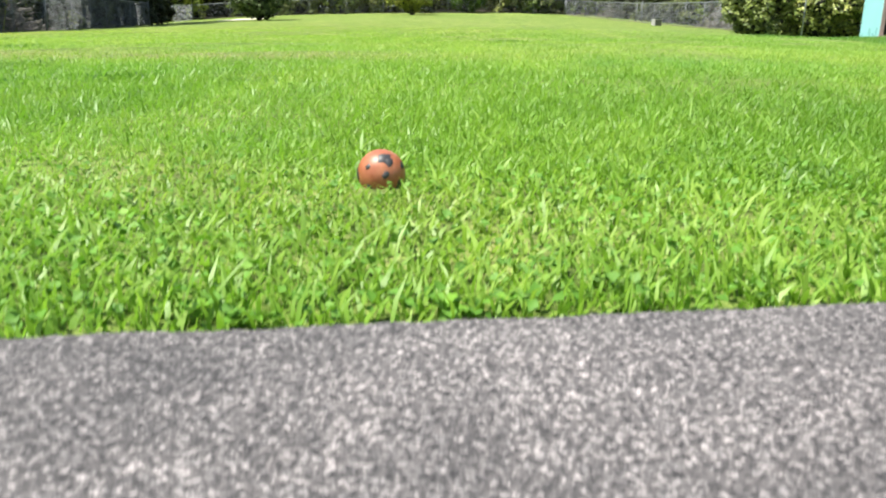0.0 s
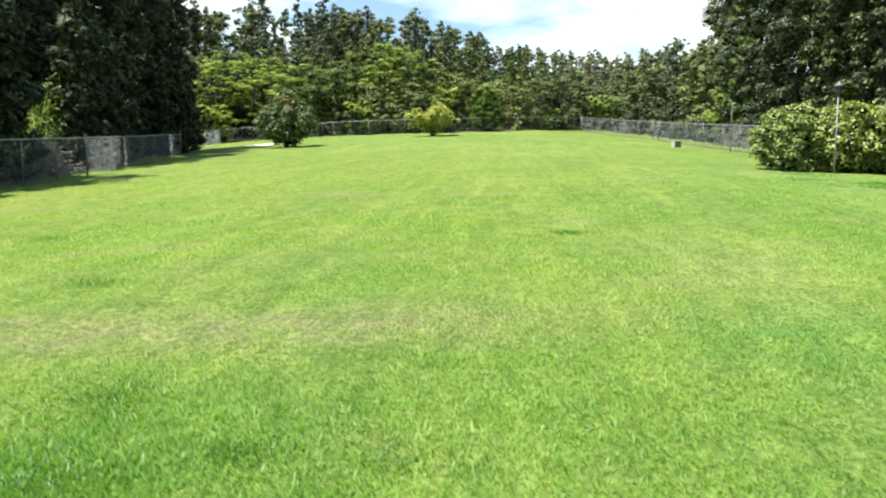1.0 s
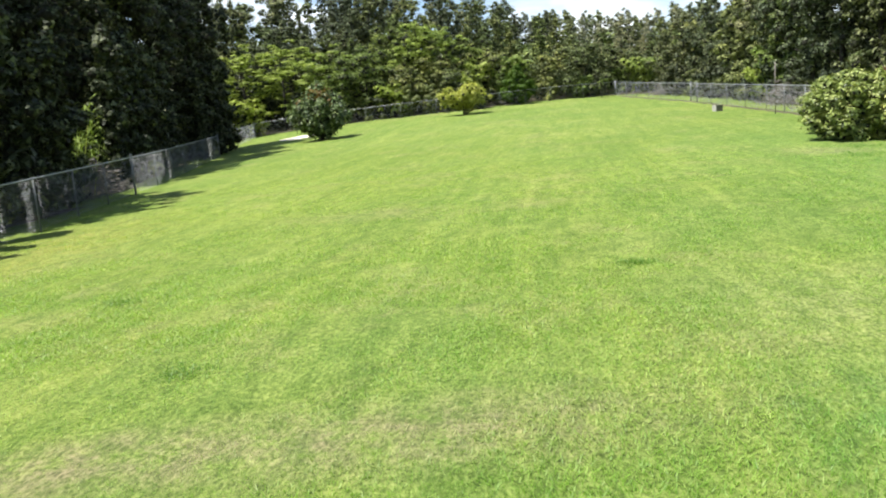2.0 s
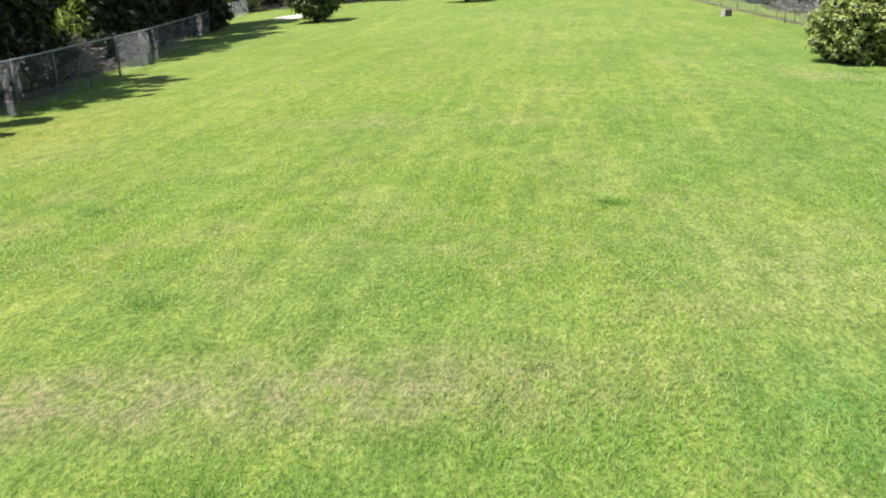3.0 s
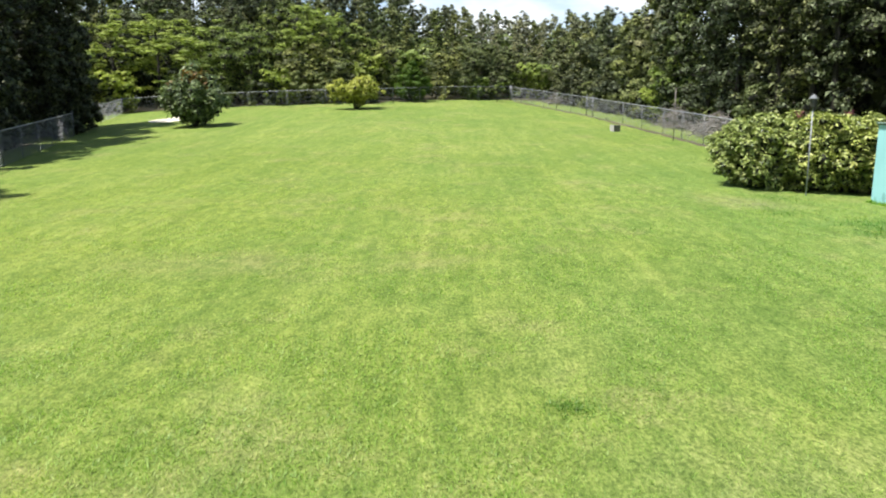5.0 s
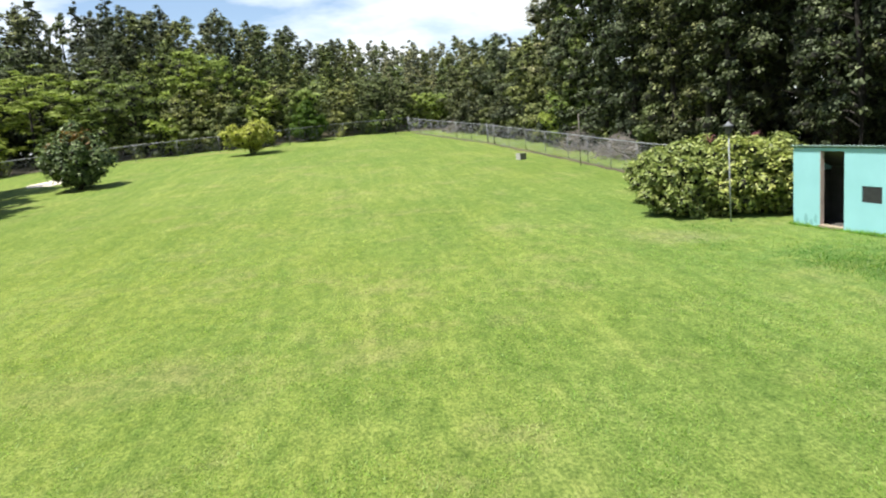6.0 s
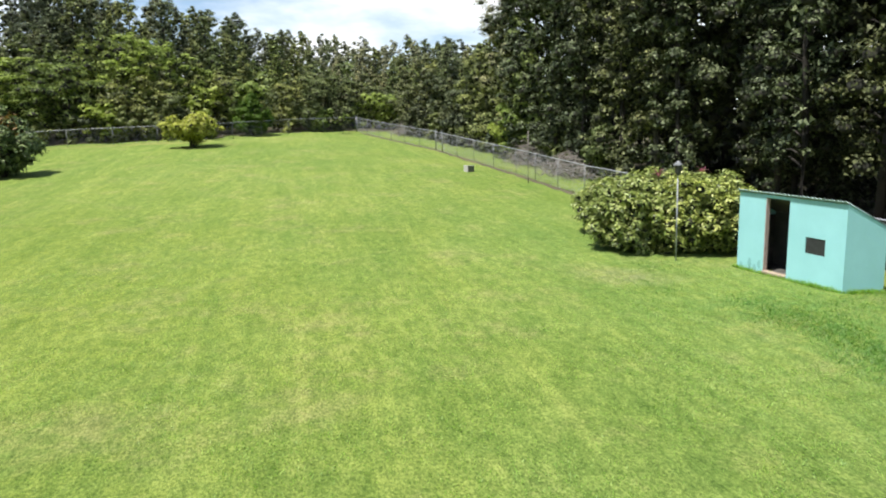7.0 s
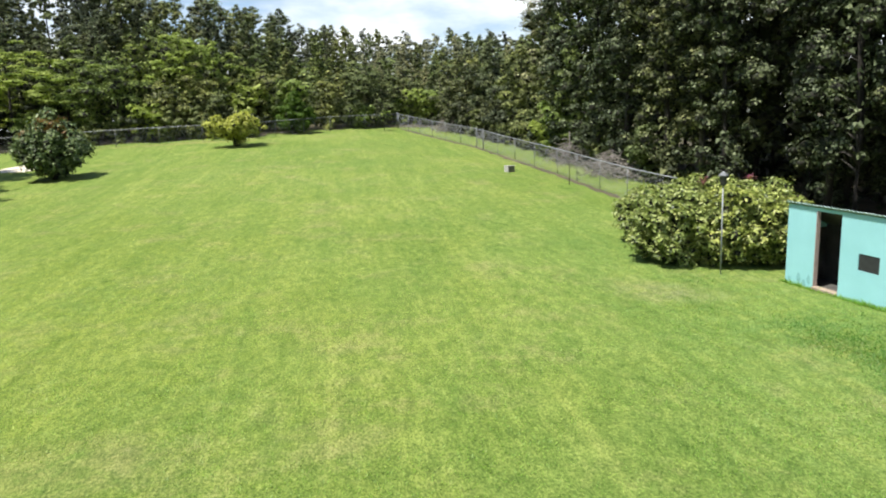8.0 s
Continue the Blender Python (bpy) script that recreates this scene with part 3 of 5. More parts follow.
    for k in range(5):
        x, z, r = rng.uniform(0.08, 0.75), rng.uniform(0.26, 0.48), rng.uniform(0.025, 0.06)
        bm = bmesh.new()
        ring = [bm.verts.new((x + r * rng.uniform(0.6, 1.3) * math.cos(t), -0.004, z + 1.5 * r * rng.uniform(0.5, 1.3) * math.sin(t)))
                for t in np.arange(0, math.tau, 0.6)]
        bm.faces.new(ring)
        part("scuff", bm, PAINT_WORN, s)


make_shed()


# ---------------------------------------------------------------- chain-link fences
def make_fence(name, line, label, post_step=3.0, height=1.22, heavy=()):
    """A fence along a line of plan points: posts, top rail, woven wire."""
    f = thing(name, (line[0][0], line[0][1], float(gz(*line[0]))), label, "fence")
    inv = f.matrix_world.inverted()
    pts = []
    for (x0, y0), (x1, y1) in zip(line, line[1:]):
        n = max(1, round(math.hypot(x1 - x0, y1 - y0) / post_step))
        pts += [(x0 + (x1 - x0) * k / n, y0 + (y1 - y0) * k / n) for k in range(n)]
    pts.append(line[-1])
    base = [inv @ Vector((x, y, float(gz(x, y)))) for x, y in pts]
    up = Vector((0, 0, height))
    post = None
    for k, p in enumerate(base):
        thick = k in (0, len(base) - 1) or k in heavy
        bm = bmesh.new()
        r = 0.035 if thick else 0.017
        tube(bm, [(0, 0, -0.1), (0, 0, height + (0.07 if thick else 0.0))], (r, r), 8)
        if thick:
            bmesh.ops.create_uvsphere(bm, u_segments=8, v_segments=5, radius=0.055, matrix=Matrix.Translation((0, 0, height + 0.07)))
        if thick or post is None:
            ob = part("fence_post", bm, GALV, f, smooth=True)
            if not thick:
                post = ob
        else:
            bm.free()
            ob = new("fence_post", post.data)
            ob.parent = f
        ob.location = p
    bm = bmesh.new()
    tube(bm, [p + up for p in base], [0.02] * len(base), 6)
    part("top_rail", bm, WIRE, f, smooth=True)
    # woven wire: slanting wires both ways
    vs, fs = [], []
    step, wide = 0.06, 0.0015
    for a, b in zip(base, base[1:]):
        run = (b - a).length
        along = (b - a) / run
        side = Vector((-along.y, along.x, 0)).normalized()
        n = int(run / step)
        span = height - 0.05
        for k in range(-int(span / step), n):
            for way in (1, -1):
                s0, s1 = k * step, k * step + span
                lo_s, hi_s = max(s0, 0), min(s1, run)
                if hi_s - lo_s < 0.05:
                    continue
                h0, h1 = lo_s - s0, hi_s - s0
                u0, u1 = (lo_s, hi_s) if way == 1 else (run - lo_s, run - hi_s)
                p0, p1 = a + along * u0 + Vector((0, 0, 0.03 + h0)), a + along * u1 + Vector((0, 0, 0.03 + h1))
                d = along * wide * 0.7 * way
                off = side * wide * way
                i = len(vs)
                e = side * wide * 0.7
                vs += [p0 - d + off, p0 + d + off, p1 + d + off, p1 - d + off, p0 - e + off, p0 + e + off, p1 + e + off, p1 - e + off]
                fs += [(i, i + 1, i + 2, i + 3), (i + 4, i + 5, i + 6, i + 7)]
    w = sheet("woven_wire", np.array(vs), np.array(fs), WIRE, f)
    return f


make_fence("chain_link_fence", [(-9.6, 7.0), (-12.3, 15.5), (-13.6, 20.2), (-14.9, 25.3), (-20.35, 42.0)],
           "grey galvanised chain-link fence under the dark trees", heavy=(6,))
make_fence("chain_link_fence", [(-24.2, 53.4), (-26.8, 62.9), (-16.4, 61.8), (-7.2, 61.6), (-1.0, 66.2), (4.7, 69.4)],
           "grey chain-link fence along the far edge of the lawn", heavy=(3,))
make_fence("chain_link_fence", [(4.78, 69.2), (8.5, 53.0), (8.63, 51.5), (9.7, 39.0), (9.95, 31.0), (10.5, 27.0), (10.9, 22.5), (11.6, 18.8), (12.2, 12.0)],
           "grey chain-link fence with a straight top rail along the lawn", heavy=(6, 7))


# ---------------------------------------------------------------- trees and shrubs
def crown_span(shape, u):
    """How far the limbs reach at the share u of the crown's height."""
    return {"column": math.sin(math.pi * min(1, 0.22 + 0.72 * u)) ** 0.7, "cone": 1.05 - 0.68 * u, "wedge": (0.38 + 0.62 * min(1, u / 0.5)) * (1.0 if u < 0.7 else 1.0 - 2.0 * (u - 0.7)), "tier": 0.55 + 0.5 * math.sin(math.pi * min(1, 0.15 + 0.7 * u)),
            "round": math.sqrt(max(0.02, 1 - (1.7 * u - 0.75) ** 2))}[shape]


def make_tree(name, seed, height, radius, bare, leaf, leaf_size, count, material, label, trunk_r=0.16, group="trees of the forest",
              lean=0.03, category="tree", place=(0, 0, 0), shape="column", core=0, twigs=1.0, puff=1.0, squash=0.75, fill=0.5, lift=0.45, coarse=True, hull=0.35, loose=0.1):
    """A tapered trunk, limbs and a crown of leaf clumps with gaps and an uneven outline."""
    rng = np.random.default_rng(seed)
    t = thing(name, place, label, category, group)
    bm = bmesh.new()
    n = 7
    wob = np.cumsum(rng.normal(scale=lean * height / n, size=(n, 2)), 0)
    wob[0] = 0
    spine = [Vector((wob[k][0], wob[k][1], -0.15 + (height * 0.97 + 0.15) * k / (n - 1))) for k in range(n)]
    tube(bm, spine, [trunk_r * (1.25 - 1.12 * k / (n - 1)) for k in range(n)], 7)

    def on_spine(h):
        k = min(max(h / (height * 0.97) * (n - 1), 0), n - 1.001)
        return spine[int(k)].lerp(spine[int(k) + 1], k - int(k))

    centres, radii = [], []
    limbs = int((10 + height * 1.5) * twigs)
    for k in range(limbs):
        u = (k + rng.random()) / limbs
        h = height * (bare + (0.97 - bare) * u)
        span = crown_span(shape, u)
        out = radius * span * rng.uniform(hull, 1.12)
        a = rng.uniform(0, math.tau) + k * 2.4
        p0 = on_spine(h * 0.95)
        p2 = p0 + Vector((math.cos(a) * out, math.sin(a) * out, out * lift * rng.uniform(0.35, 1.6)))
        p1 = p0.lerp(p2, 0.5) + Vector((0, 0, 0.12 * out))
        r0 = trunk_r * 0.26 * (1.1 - u)
        tube(bm, [p0, p1, p2], (r0 + 0.012, r0 * 0.6 + 0.008, 0.006), 3, False)
        r = max(0.16, puff * radius * rng.uniform(0.13, 0.31) * (0.45 + 0.55 * span))
        centres.append(p2)
        radii.append(r)
        for _ in range(2):
            centres.append(p0.lerp(p2, rng.uniform(0.45, 1.0)) + Vector(rng.normal(scale=1.05 * r, size=3)))
            radii.append(r * rng.uniform(0.45, 0.85))
    for u in (0.93, 0.97, 1.0):
        centres.append(on_spine(height * 0.95) + Vector((rng.normal(scale=0.12), rng.normal(scale=0.12), height * (u - 0.97))))
        radii.append(max(0.14, radius * 1.3 * (1.10 - u)))
    part("trunk", bm, BARK, t, smooth=True)
    centres = [tuple(c) for c in centres]
    # a shell of leaves round each clump, loose ones between the clumps, and dark masses inside that paint the shade
    meshes = [leaves(rng, centres, radii, int(count * (1 - loose)), leaf_size, leaf, 0.12, squash, 0.8, 0.2, True),
              leaves(rng, centres, [1.5 * r for r in radii], int(count * loose), leaf_size, leaf, 0.12, squash, 0.3, 0.4, True)]
    tagged(sheet("twig_mass", *inner_masses(rng, centres, radii, fill, squash, coarse), INNER_SHADE, t, smooth=True), "dark masses inside the crown in place of its shade", kind="stuff")
    if core:
        # large inner leaves that close the crown
        inner = [tuple(on_spine(h0 * height)) for h0 in np.linspace(bare + 0.08, 0.9, 9)]
        wide = [0.46 * radius * crown_span(shape, q) for q in np.linspace(0.05, 0.9, 9)]
        meshes.append(leaves(rng, inner, wide, core, leaf_size * 2.2, 0.75, 0.35, height * (1 - bare) / 9 / (0.54 * radius) * 0.9 + 0.3, simple=True))
    sheet("crown", *joined(*meshes), material, t, smooth=True)
    return t


def scaled_copy(ob, x, y, turn, size):
    c = copy_thing(ob, pose(x, y, float(gz(x, y)) - 0.05, 0, 0, math.degrees(turn)))
    c.scale = (size, size, size * 1.0)
    return c


def plant(protos, places, rng, lo=0.85, hi=1.15):
    """Sets copies of the given trees at the places; the first use of each is the tree itself."""
    used = set()
    for i, (x, y) in enumerate(places):
        k = i if i < len(protos) else int(rng.integers(len(protos)))
        turn, size = rng.uniform(0, math.tau), rng.uniform(lo, hi)
        p = protos[k]
        if k not in used:
            used.add(k)
            p.matrix_world = pose(x, y, float(gz(x, y)) - 0.05, 0, 0, math.degrees(turn))
            p.scale = (size, size, size)
        else:
            scaled_copy(p, x, y, turn, size)


def in_glade(x, y, reach=2.0):
    """The gap between the trees through which the sun falls on the canes."""
    return min(math.hypot(x + 18.4 + 0.87 * d, y - 25.4 + 0.49 * d) for d in (0, 1.5, 3, 4.5, 6, 7.5)) < reach


DARK_LABEL = "tall slender forest tree with dark green clumped foliage"
rng = np.random.default_rng(21)

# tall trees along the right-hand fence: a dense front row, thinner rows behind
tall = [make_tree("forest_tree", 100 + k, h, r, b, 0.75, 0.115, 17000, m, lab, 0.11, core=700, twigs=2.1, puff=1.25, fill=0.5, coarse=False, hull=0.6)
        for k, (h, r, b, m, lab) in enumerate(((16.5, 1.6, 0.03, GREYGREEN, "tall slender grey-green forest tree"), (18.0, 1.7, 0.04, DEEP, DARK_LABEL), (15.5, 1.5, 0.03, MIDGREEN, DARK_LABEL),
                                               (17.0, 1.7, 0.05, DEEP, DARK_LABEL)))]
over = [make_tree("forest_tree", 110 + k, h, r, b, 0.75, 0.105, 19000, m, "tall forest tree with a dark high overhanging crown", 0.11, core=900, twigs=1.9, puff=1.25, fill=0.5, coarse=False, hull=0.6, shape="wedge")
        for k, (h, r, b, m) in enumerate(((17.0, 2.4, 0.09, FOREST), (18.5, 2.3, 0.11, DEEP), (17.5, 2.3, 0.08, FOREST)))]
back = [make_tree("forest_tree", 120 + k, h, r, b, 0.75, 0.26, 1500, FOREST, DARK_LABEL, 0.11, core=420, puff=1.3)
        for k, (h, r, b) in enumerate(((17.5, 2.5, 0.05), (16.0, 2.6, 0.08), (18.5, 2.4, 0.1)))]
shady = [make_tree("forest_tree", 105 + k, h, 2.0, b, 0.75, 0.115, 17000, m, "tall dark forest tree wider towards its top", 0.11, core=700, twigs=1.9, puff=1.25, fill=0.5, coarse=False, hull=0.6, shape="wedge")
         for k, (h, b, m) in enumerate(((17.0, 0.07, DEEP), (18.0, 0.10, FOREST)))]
plant(tall, [(right_line(y) + 3.1 + rng.uniform(-0.4, 0.7), y + rng.uniform(-0.5, 0.5)) for y in np.arange(48.6, 40, -2.25)], rng, 0.9, 1.08)
plant(shady, [(right_line(y) + 3.4 + rng.uniform(-0.4, 0.7), y + rng.uniform(-0.5, 0.5)) for y in np.arange(39.1, 28, -2.25)], rng, 0.9, 1.08)
plant(over, [(right_line(y) + 4.6 + rng.uniform(-0.6, 0.8), y + rng.uniform(-0.5, 0.5)) for y in np.arange(27.4, 9.5, -2.1)], rng, 0.95, 1.08)
plant(back, [(right_line(y) + off + rng.uniform(-0.8, 0.8), y + rng.uniform(-1, 1)) for off, y0 in ((7.4, 6), (11.0, 0)) for y in np.arange(y0, 50, 3.6)], rng, 0.9, 1.1)

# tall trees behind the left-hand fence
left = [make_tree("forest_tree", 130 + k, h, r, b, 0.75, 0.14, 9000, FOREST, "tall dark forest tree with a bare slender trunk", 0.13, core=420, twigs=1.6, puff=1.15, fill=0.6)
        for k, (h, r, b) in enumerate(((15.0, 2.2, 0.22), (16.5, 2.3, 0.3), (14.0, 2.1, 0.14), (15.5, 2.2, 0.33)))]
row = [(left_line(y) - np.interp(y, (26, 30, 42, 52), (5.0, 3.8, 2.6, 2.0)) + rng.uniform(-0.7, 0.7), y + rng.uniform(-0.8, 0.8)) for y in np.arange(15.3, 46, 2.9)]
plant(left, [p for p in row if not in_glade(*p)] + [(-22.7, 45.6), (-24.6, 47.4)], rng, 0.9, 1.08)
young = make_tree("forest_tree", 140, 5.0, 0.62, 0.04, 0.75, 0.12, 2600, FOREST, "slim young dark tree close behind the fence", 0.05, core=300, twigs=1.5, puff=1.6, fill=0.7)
edge = [(-1.4, -0.8, y) for y in (6.2, 8.1, 9.6, 11.4, 12.7, 14.2, 16.3, 18.7, 20.6, 21.5, 22.5, 27.2, 28.6, 30.2, 31.6, 33.2, 34.8, 36.3, 37.6)]
plant([young], [(left_line(y) + dx + rng.uniform(-0.25, 0.15), y + dy + rng.uniform(-0.15, 0.15)) for dx, dy, y in edge], rng, 1.0, 1.28)
for x, y, k in ((-20.6, 40.6, 1.1), (-21.3, 42.0, 1.3), (-21.0, 43.6, 1.2), (-21.3, 45.0, 1.25), (-21.8, 46.6, 1.15), (-22.3, 44.6, 1.3), (-22.9, 46.2, 1.2), (-22.6, 42.6, 1.5), (-23.9, 47.2, 1.3), (-23.6, 44.6, 1.6)):
    scaled_copy(young, x, y, 2.0 * y, k / young.scale[0])
for off in (8.8, 12.4):
    for y in np.arange(5, 54, 4.6):
        x1, y1 = left_line(y) - off + rng.uniform(-0.9, 0.9), y + rng.uniform(-1, 1)
        if not in_glade(x1, y1):
            scaled_copy(back[int(rng.integers(len(back)))], x1, y1, rng.uniform(0, math.tau), rng.uniform(0.85, 1.0))


def stand(ob, x, y, height, own, first=False):
    """A tree of the height own, set at (x, y) so that it is that high; its width varies."""
    turn, k, wide = rng.uniform(0, math.tau), height / own, rng.uniform(0.95, 1.35)
    if not first:
        ob = copy_thing(ob, Matrix())
    ob.matrix_world = pose(x, y, float(gz(x, y)) - 0.05, 0, 0, math.degrees(turn))
    ob.scale = (k * wide, k * wide, k)


class Kind:
    """One kind of tree, built at its first place and copied at the others."""

    def __init__(self, own, *args, **named):
        self.own, self.ob, self.used = own, make_tree(args[0], args[1], own, *args[2:], **named), False

    def set(self, x, y, height):
        stand(self.ob, x, y, height, self.own, not self.used)
        self.used = True


# the far wood: the edge trees one by one, then rows that climb away behind them
OLIVE_LABEL = "olive green forest tree with a loose crown"
SLIM_LABEL = "slender grey-green tree of the far wood with a pointed top"
dark_col = Kind(8.0, "forest_tree", 160, 1.55, 0.03, 0.75, 0.12, 7600, DEEP, "dark green columnar tree beside the fence corner", 0.10, shape="column", core=260, twigs=1.3, puff=1.3, hull=0.6)
dark_broad = Kind(11.5, "forest_tree", 161, 2.1, 0.25, 0.75, 0.14, 6400, DEEP, "dark clumpy tree standing above the wood", 0.12, shape="column", core=260, twigs=1.5, puff=1.05, loose=0.15, hull=0.6)
olive_tall = Kind(7.5, "forest_tree", 162, 1.6, 0.04, 0.75, 0.124, 5800, FOREST_WARM, OLIVE_LABEL, 0.09, shape="cone", core=240, twigs=1.2, puff=1.25, hull=0.6)
olive_round = Kind(5.0, "forest_tree", 163, 2.2, 0.05, 0.75, 0.115, 6800, FOREST_WARM, OLIVE_LABEL, 0.09, shape="round", core=240, twigs=1.2, puff=1.25, hull=0.6)
mid_round = Kind(6.2, "forest_tree", 164, 2.5, 0.05, 0.75, 0.12, 7600, LEAFY, "medium green forest tree with a dense leafy crown", 0.10, shape="round", core=300, twigs=1.3, puff=1.3, hull=0.6)
mid_tall = Kind(9.0, "forest_tree", 165, 2.3, 0.08, 0.75, 0.132, 6300, MIDGREEN, "medium green forest tree with a dense leafy crown", 0.10, shape="column", core=300, twigs=1.2, puff=1.3, hull=0.6)
light_tall = Kind(8.2, "leafy_tree", 190, 2.0, 0.12, 0.8, 0.13, 7500, BRIGHT, "tall light yellow-green leafy tree in the wood", 0.11, "light trees at the wood's edge", shape="round", core=120, squash=0.5, fill=0.42, twigs=1.2, puff=1.15, hull=0.6)
light_flat = Kind(8.0, "leafy_tree", 191, 3.2, 0.42, 0.8, 0.13, 8500, BRIGHT, "spreading light green tree with flat layered foliage", 0.12, "light trees at the wood's edge", shape="tier", core=60, squash=0.3, puff=0.95, fill=0.42, lift=0.2)
light_low = Kind(3.0, "leafy_tree", 192, 1.25, 0.06, 0.8, 0.15, 2000, BRIGHT, "small light green leafy tree at the edge of the wood", 0.06, "light trees at the wood's edge", shape="round", core=80, twigs=1.1, puff=1.3, hull=0.6)
slim = [Kind(9.0, "forest_tree", 170 + k, r, b, 0.75, 0.142, 3400, m, lab, 0.09, shape=sh, core=150, twigs=1.7, lean=0.03, puff=1.05, hull=0.4, loose=0.25)
        for k, (r, b, m, lab, sh) in enumerate(((1.25, 0.15, GREYGREEN, SLIM_LABEL, "cone"), (1.45, 0.1, FOREST_WARM, OLIVE_LABEL, "cone"), (1.15, 0.2, FOREST, DARK_LABEL, "column"),
                                                (1.35, 0.15, MIDGREEN, SLIM_LABEL, "cone"), (1.5, 0.12, GREYGREEN, SLIM_LABEL, "column")))]
for kind, spots in (
        (dark_broad, ((-23.6, 71.5, 8.6), (-29.8, 71.0, 9.2), (-10.9, 73, 11.6), (-17.6, 77, 12.2), (-20.0, 72.5, 10.6), (-26.5, 73, 10.5), (-34.5, 70, 12.0))),
        (light_tall, ((-12.9, 68.2, 8.2), (-10.0, 68.6, 7.4), (-8.0, 69.0, 5.6))),
        (light_flat, ((-25.4, 67.0, 7.6), (-29.5, 67.5, 7.9), (-21.6, 68.4, 6.6), (-33.5, 65.0, 7.0))),
        (mid_round, ((-17.2, 66.2, 6.0), (-19.6, 67.4, 5.6), (-31.6, 64.0, 4.4), (-14.6, 70.6, 7.6))),
        (mid_tall, ((-15.6, 72.5, 9.4), (-6.8, 73.0, 7.6), (-38.0, 67.0, 9.5), (-19.2, 69.6, 7.6))),
        (olive_round, ((-9.6, 65.4, 3.2), (-11.6, 66.4, 4.6), (-6.9, 68.2, 4.6), (1.0, 70.8, 4.5), (-0.9, 70.4, 3.9), (3.0, 73.4, 4.6), (-13.2, 65.0, 3.4), (5.4, 74.6, 4.0), (14.6, 44.5, 4.0))),
        (dark_col, ((11.8, 62.5, 7.9), (10.3, 66.5, 6.9), (13.4, 61.0, 7.4), (9.3, 69.5, 5.4), (12.2, 58.4, 6.4))),
        (olive_tall, ((11.9, 54.2, 6.8), (12.6, 51.0, 8.2), (13.4, 56.0, 8.4), (12.7, 48.2, 6.4), (15.0, 58.5, 8.6))),
        (light_low, ((-14.4, 64.3, 2.9), (-7.9, 66.8, 3.9), (6.8, 72.6, 3.3), (8.4, 72.9, 3.2), (5.2, 72.8, 2.4), (12.3, 46.2, 3.4), (11.7, 47.6, 2.2), (-4.9, 68.4, 4.2), (1.8, 69.4, 2.0), (-27.6, 64.6, 3.4), (-23.4, 65.2, 2.8)))):
    for x, y, h in spots:
        kind.set(x, y, h)


def wood_line(x, y):
    """Height of the tree tops seen against the sky, over the ground at (x, y)."""
    slope = np.interp(x / (y - 3.8), (-0.6, -0.40, -0.30, -0.24, -0.15, -0.076, 0.04, 0.146, 0.30), (0.215, 0.205, 0.205, 0.198, 0.182, 0.158, 0.134, 0.132, 0.129))
    return float(3.4 + slope * (y - 3.8) - gz(x, y))


for y0, x0, x1, step, lo, hi in ((75.0, -40, 17, 2.1, 0.68, 0.96), (79.5, -36, 20, 2.0, 0.78, 1.0), (90.0, -27, 26, 1.9, 0.85, 1.02), (101.0, -15, 30, 1.9, 0.9, 1.03), (114.0, -9, 34, 1.9, 0.92, 1.06)):
    for x in np.arange(x0, x1, step):
        px, py = x + rng.uniform(-0.9, 0.9), y0 + rng.uniform(-2.2, 2.2)
        kind = slim[int(rng.choice(5, p=(0.28, 0.28, 0.10, 0.18, 0.16)))]
        if px < -12 and y0 < 80 and rng.random() < 0.6:
            kind = (mid_tall, dark_broad, mid_tall, olive_tall)[int(rng.integers(4))]
        kind.set(px, py, max(3.5, wood_line(px, py) * rng.uniform(lo - 0.1, hi + 0.02)))
for y in np.arange(52, 72, 2.9):
    olive_tall.set(float(right_line(y)) + 7.4 + rng.uniform(-0.8, 0.8), y, rng.uniform(6.0, 8.2))

# slender spires that stand above the wood
spire = Kind(15.5, "spire_tree", 180, 1.12, 0.3, 0.7, 0.14, 8000, DEEP, "very tall slender dark spire of a tree above the wood", 0.12, "spires above the wood", 0.012, shape="column", core=200, twigs=2.2, puff=0.85, loose=0.2)
for x, y, h in ((-31.9, 84, 15.4), (-30.3, 84.3, 16.4), (-25.6, 82, 15.0), (-24.4, 82.6, 13.6), (-22.1, 80, 15.6), (-36.5, 80, 16.0), (-40, 77, 15.0), (-17.0, 82, 12.4), (-26.9, 78, 12.6), (-20.3, 77, 12.4)):
    spire.set(x, y, h)

# dense low growth and farther woods that close the view between the trunks
def make_thicket(name, label, spots, radius, count, size, material, seed):
    rng = np.random.default_rng(seed)
    c = [(x, y, float(gz(x, y)) + h) for x, y, h in spots]
    v, f = leaves(rng, c, [radius * rng.uniform(0.7, 1.2) for _ in c], count, size, 0.75, 0.4, 0.8, 0.5, 0.4, True)
    tagged(sheet(name, v, f, material), label, "undergrowth", kind="stuff")


tr = np.random.default_rng(31)
# leaf masses up to 16 m high, added to block sky light behind the trunks
sp = [(right_line(y) + tr.uniform(11, 19), y, 16 * tr.random() ** 1.3) for y in tr.uniform(-6, 54, 620)]
make_thicket("undergrowth", "dark tangled leaf masses added deep between the trunks to block the sky", sp, 1.7, 32000, 0.48, FOREST, 32)
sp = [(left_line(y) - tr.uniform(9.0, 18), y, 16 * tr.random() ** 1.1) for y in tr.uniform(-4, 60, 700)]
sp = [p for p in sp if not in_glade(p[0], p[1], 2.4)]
make_thicket("undergrowth", "dark tangled leaf masses added deep between the trunks to block the sky", sp, 1.7, 22000, 0.5, FOREST, 33)
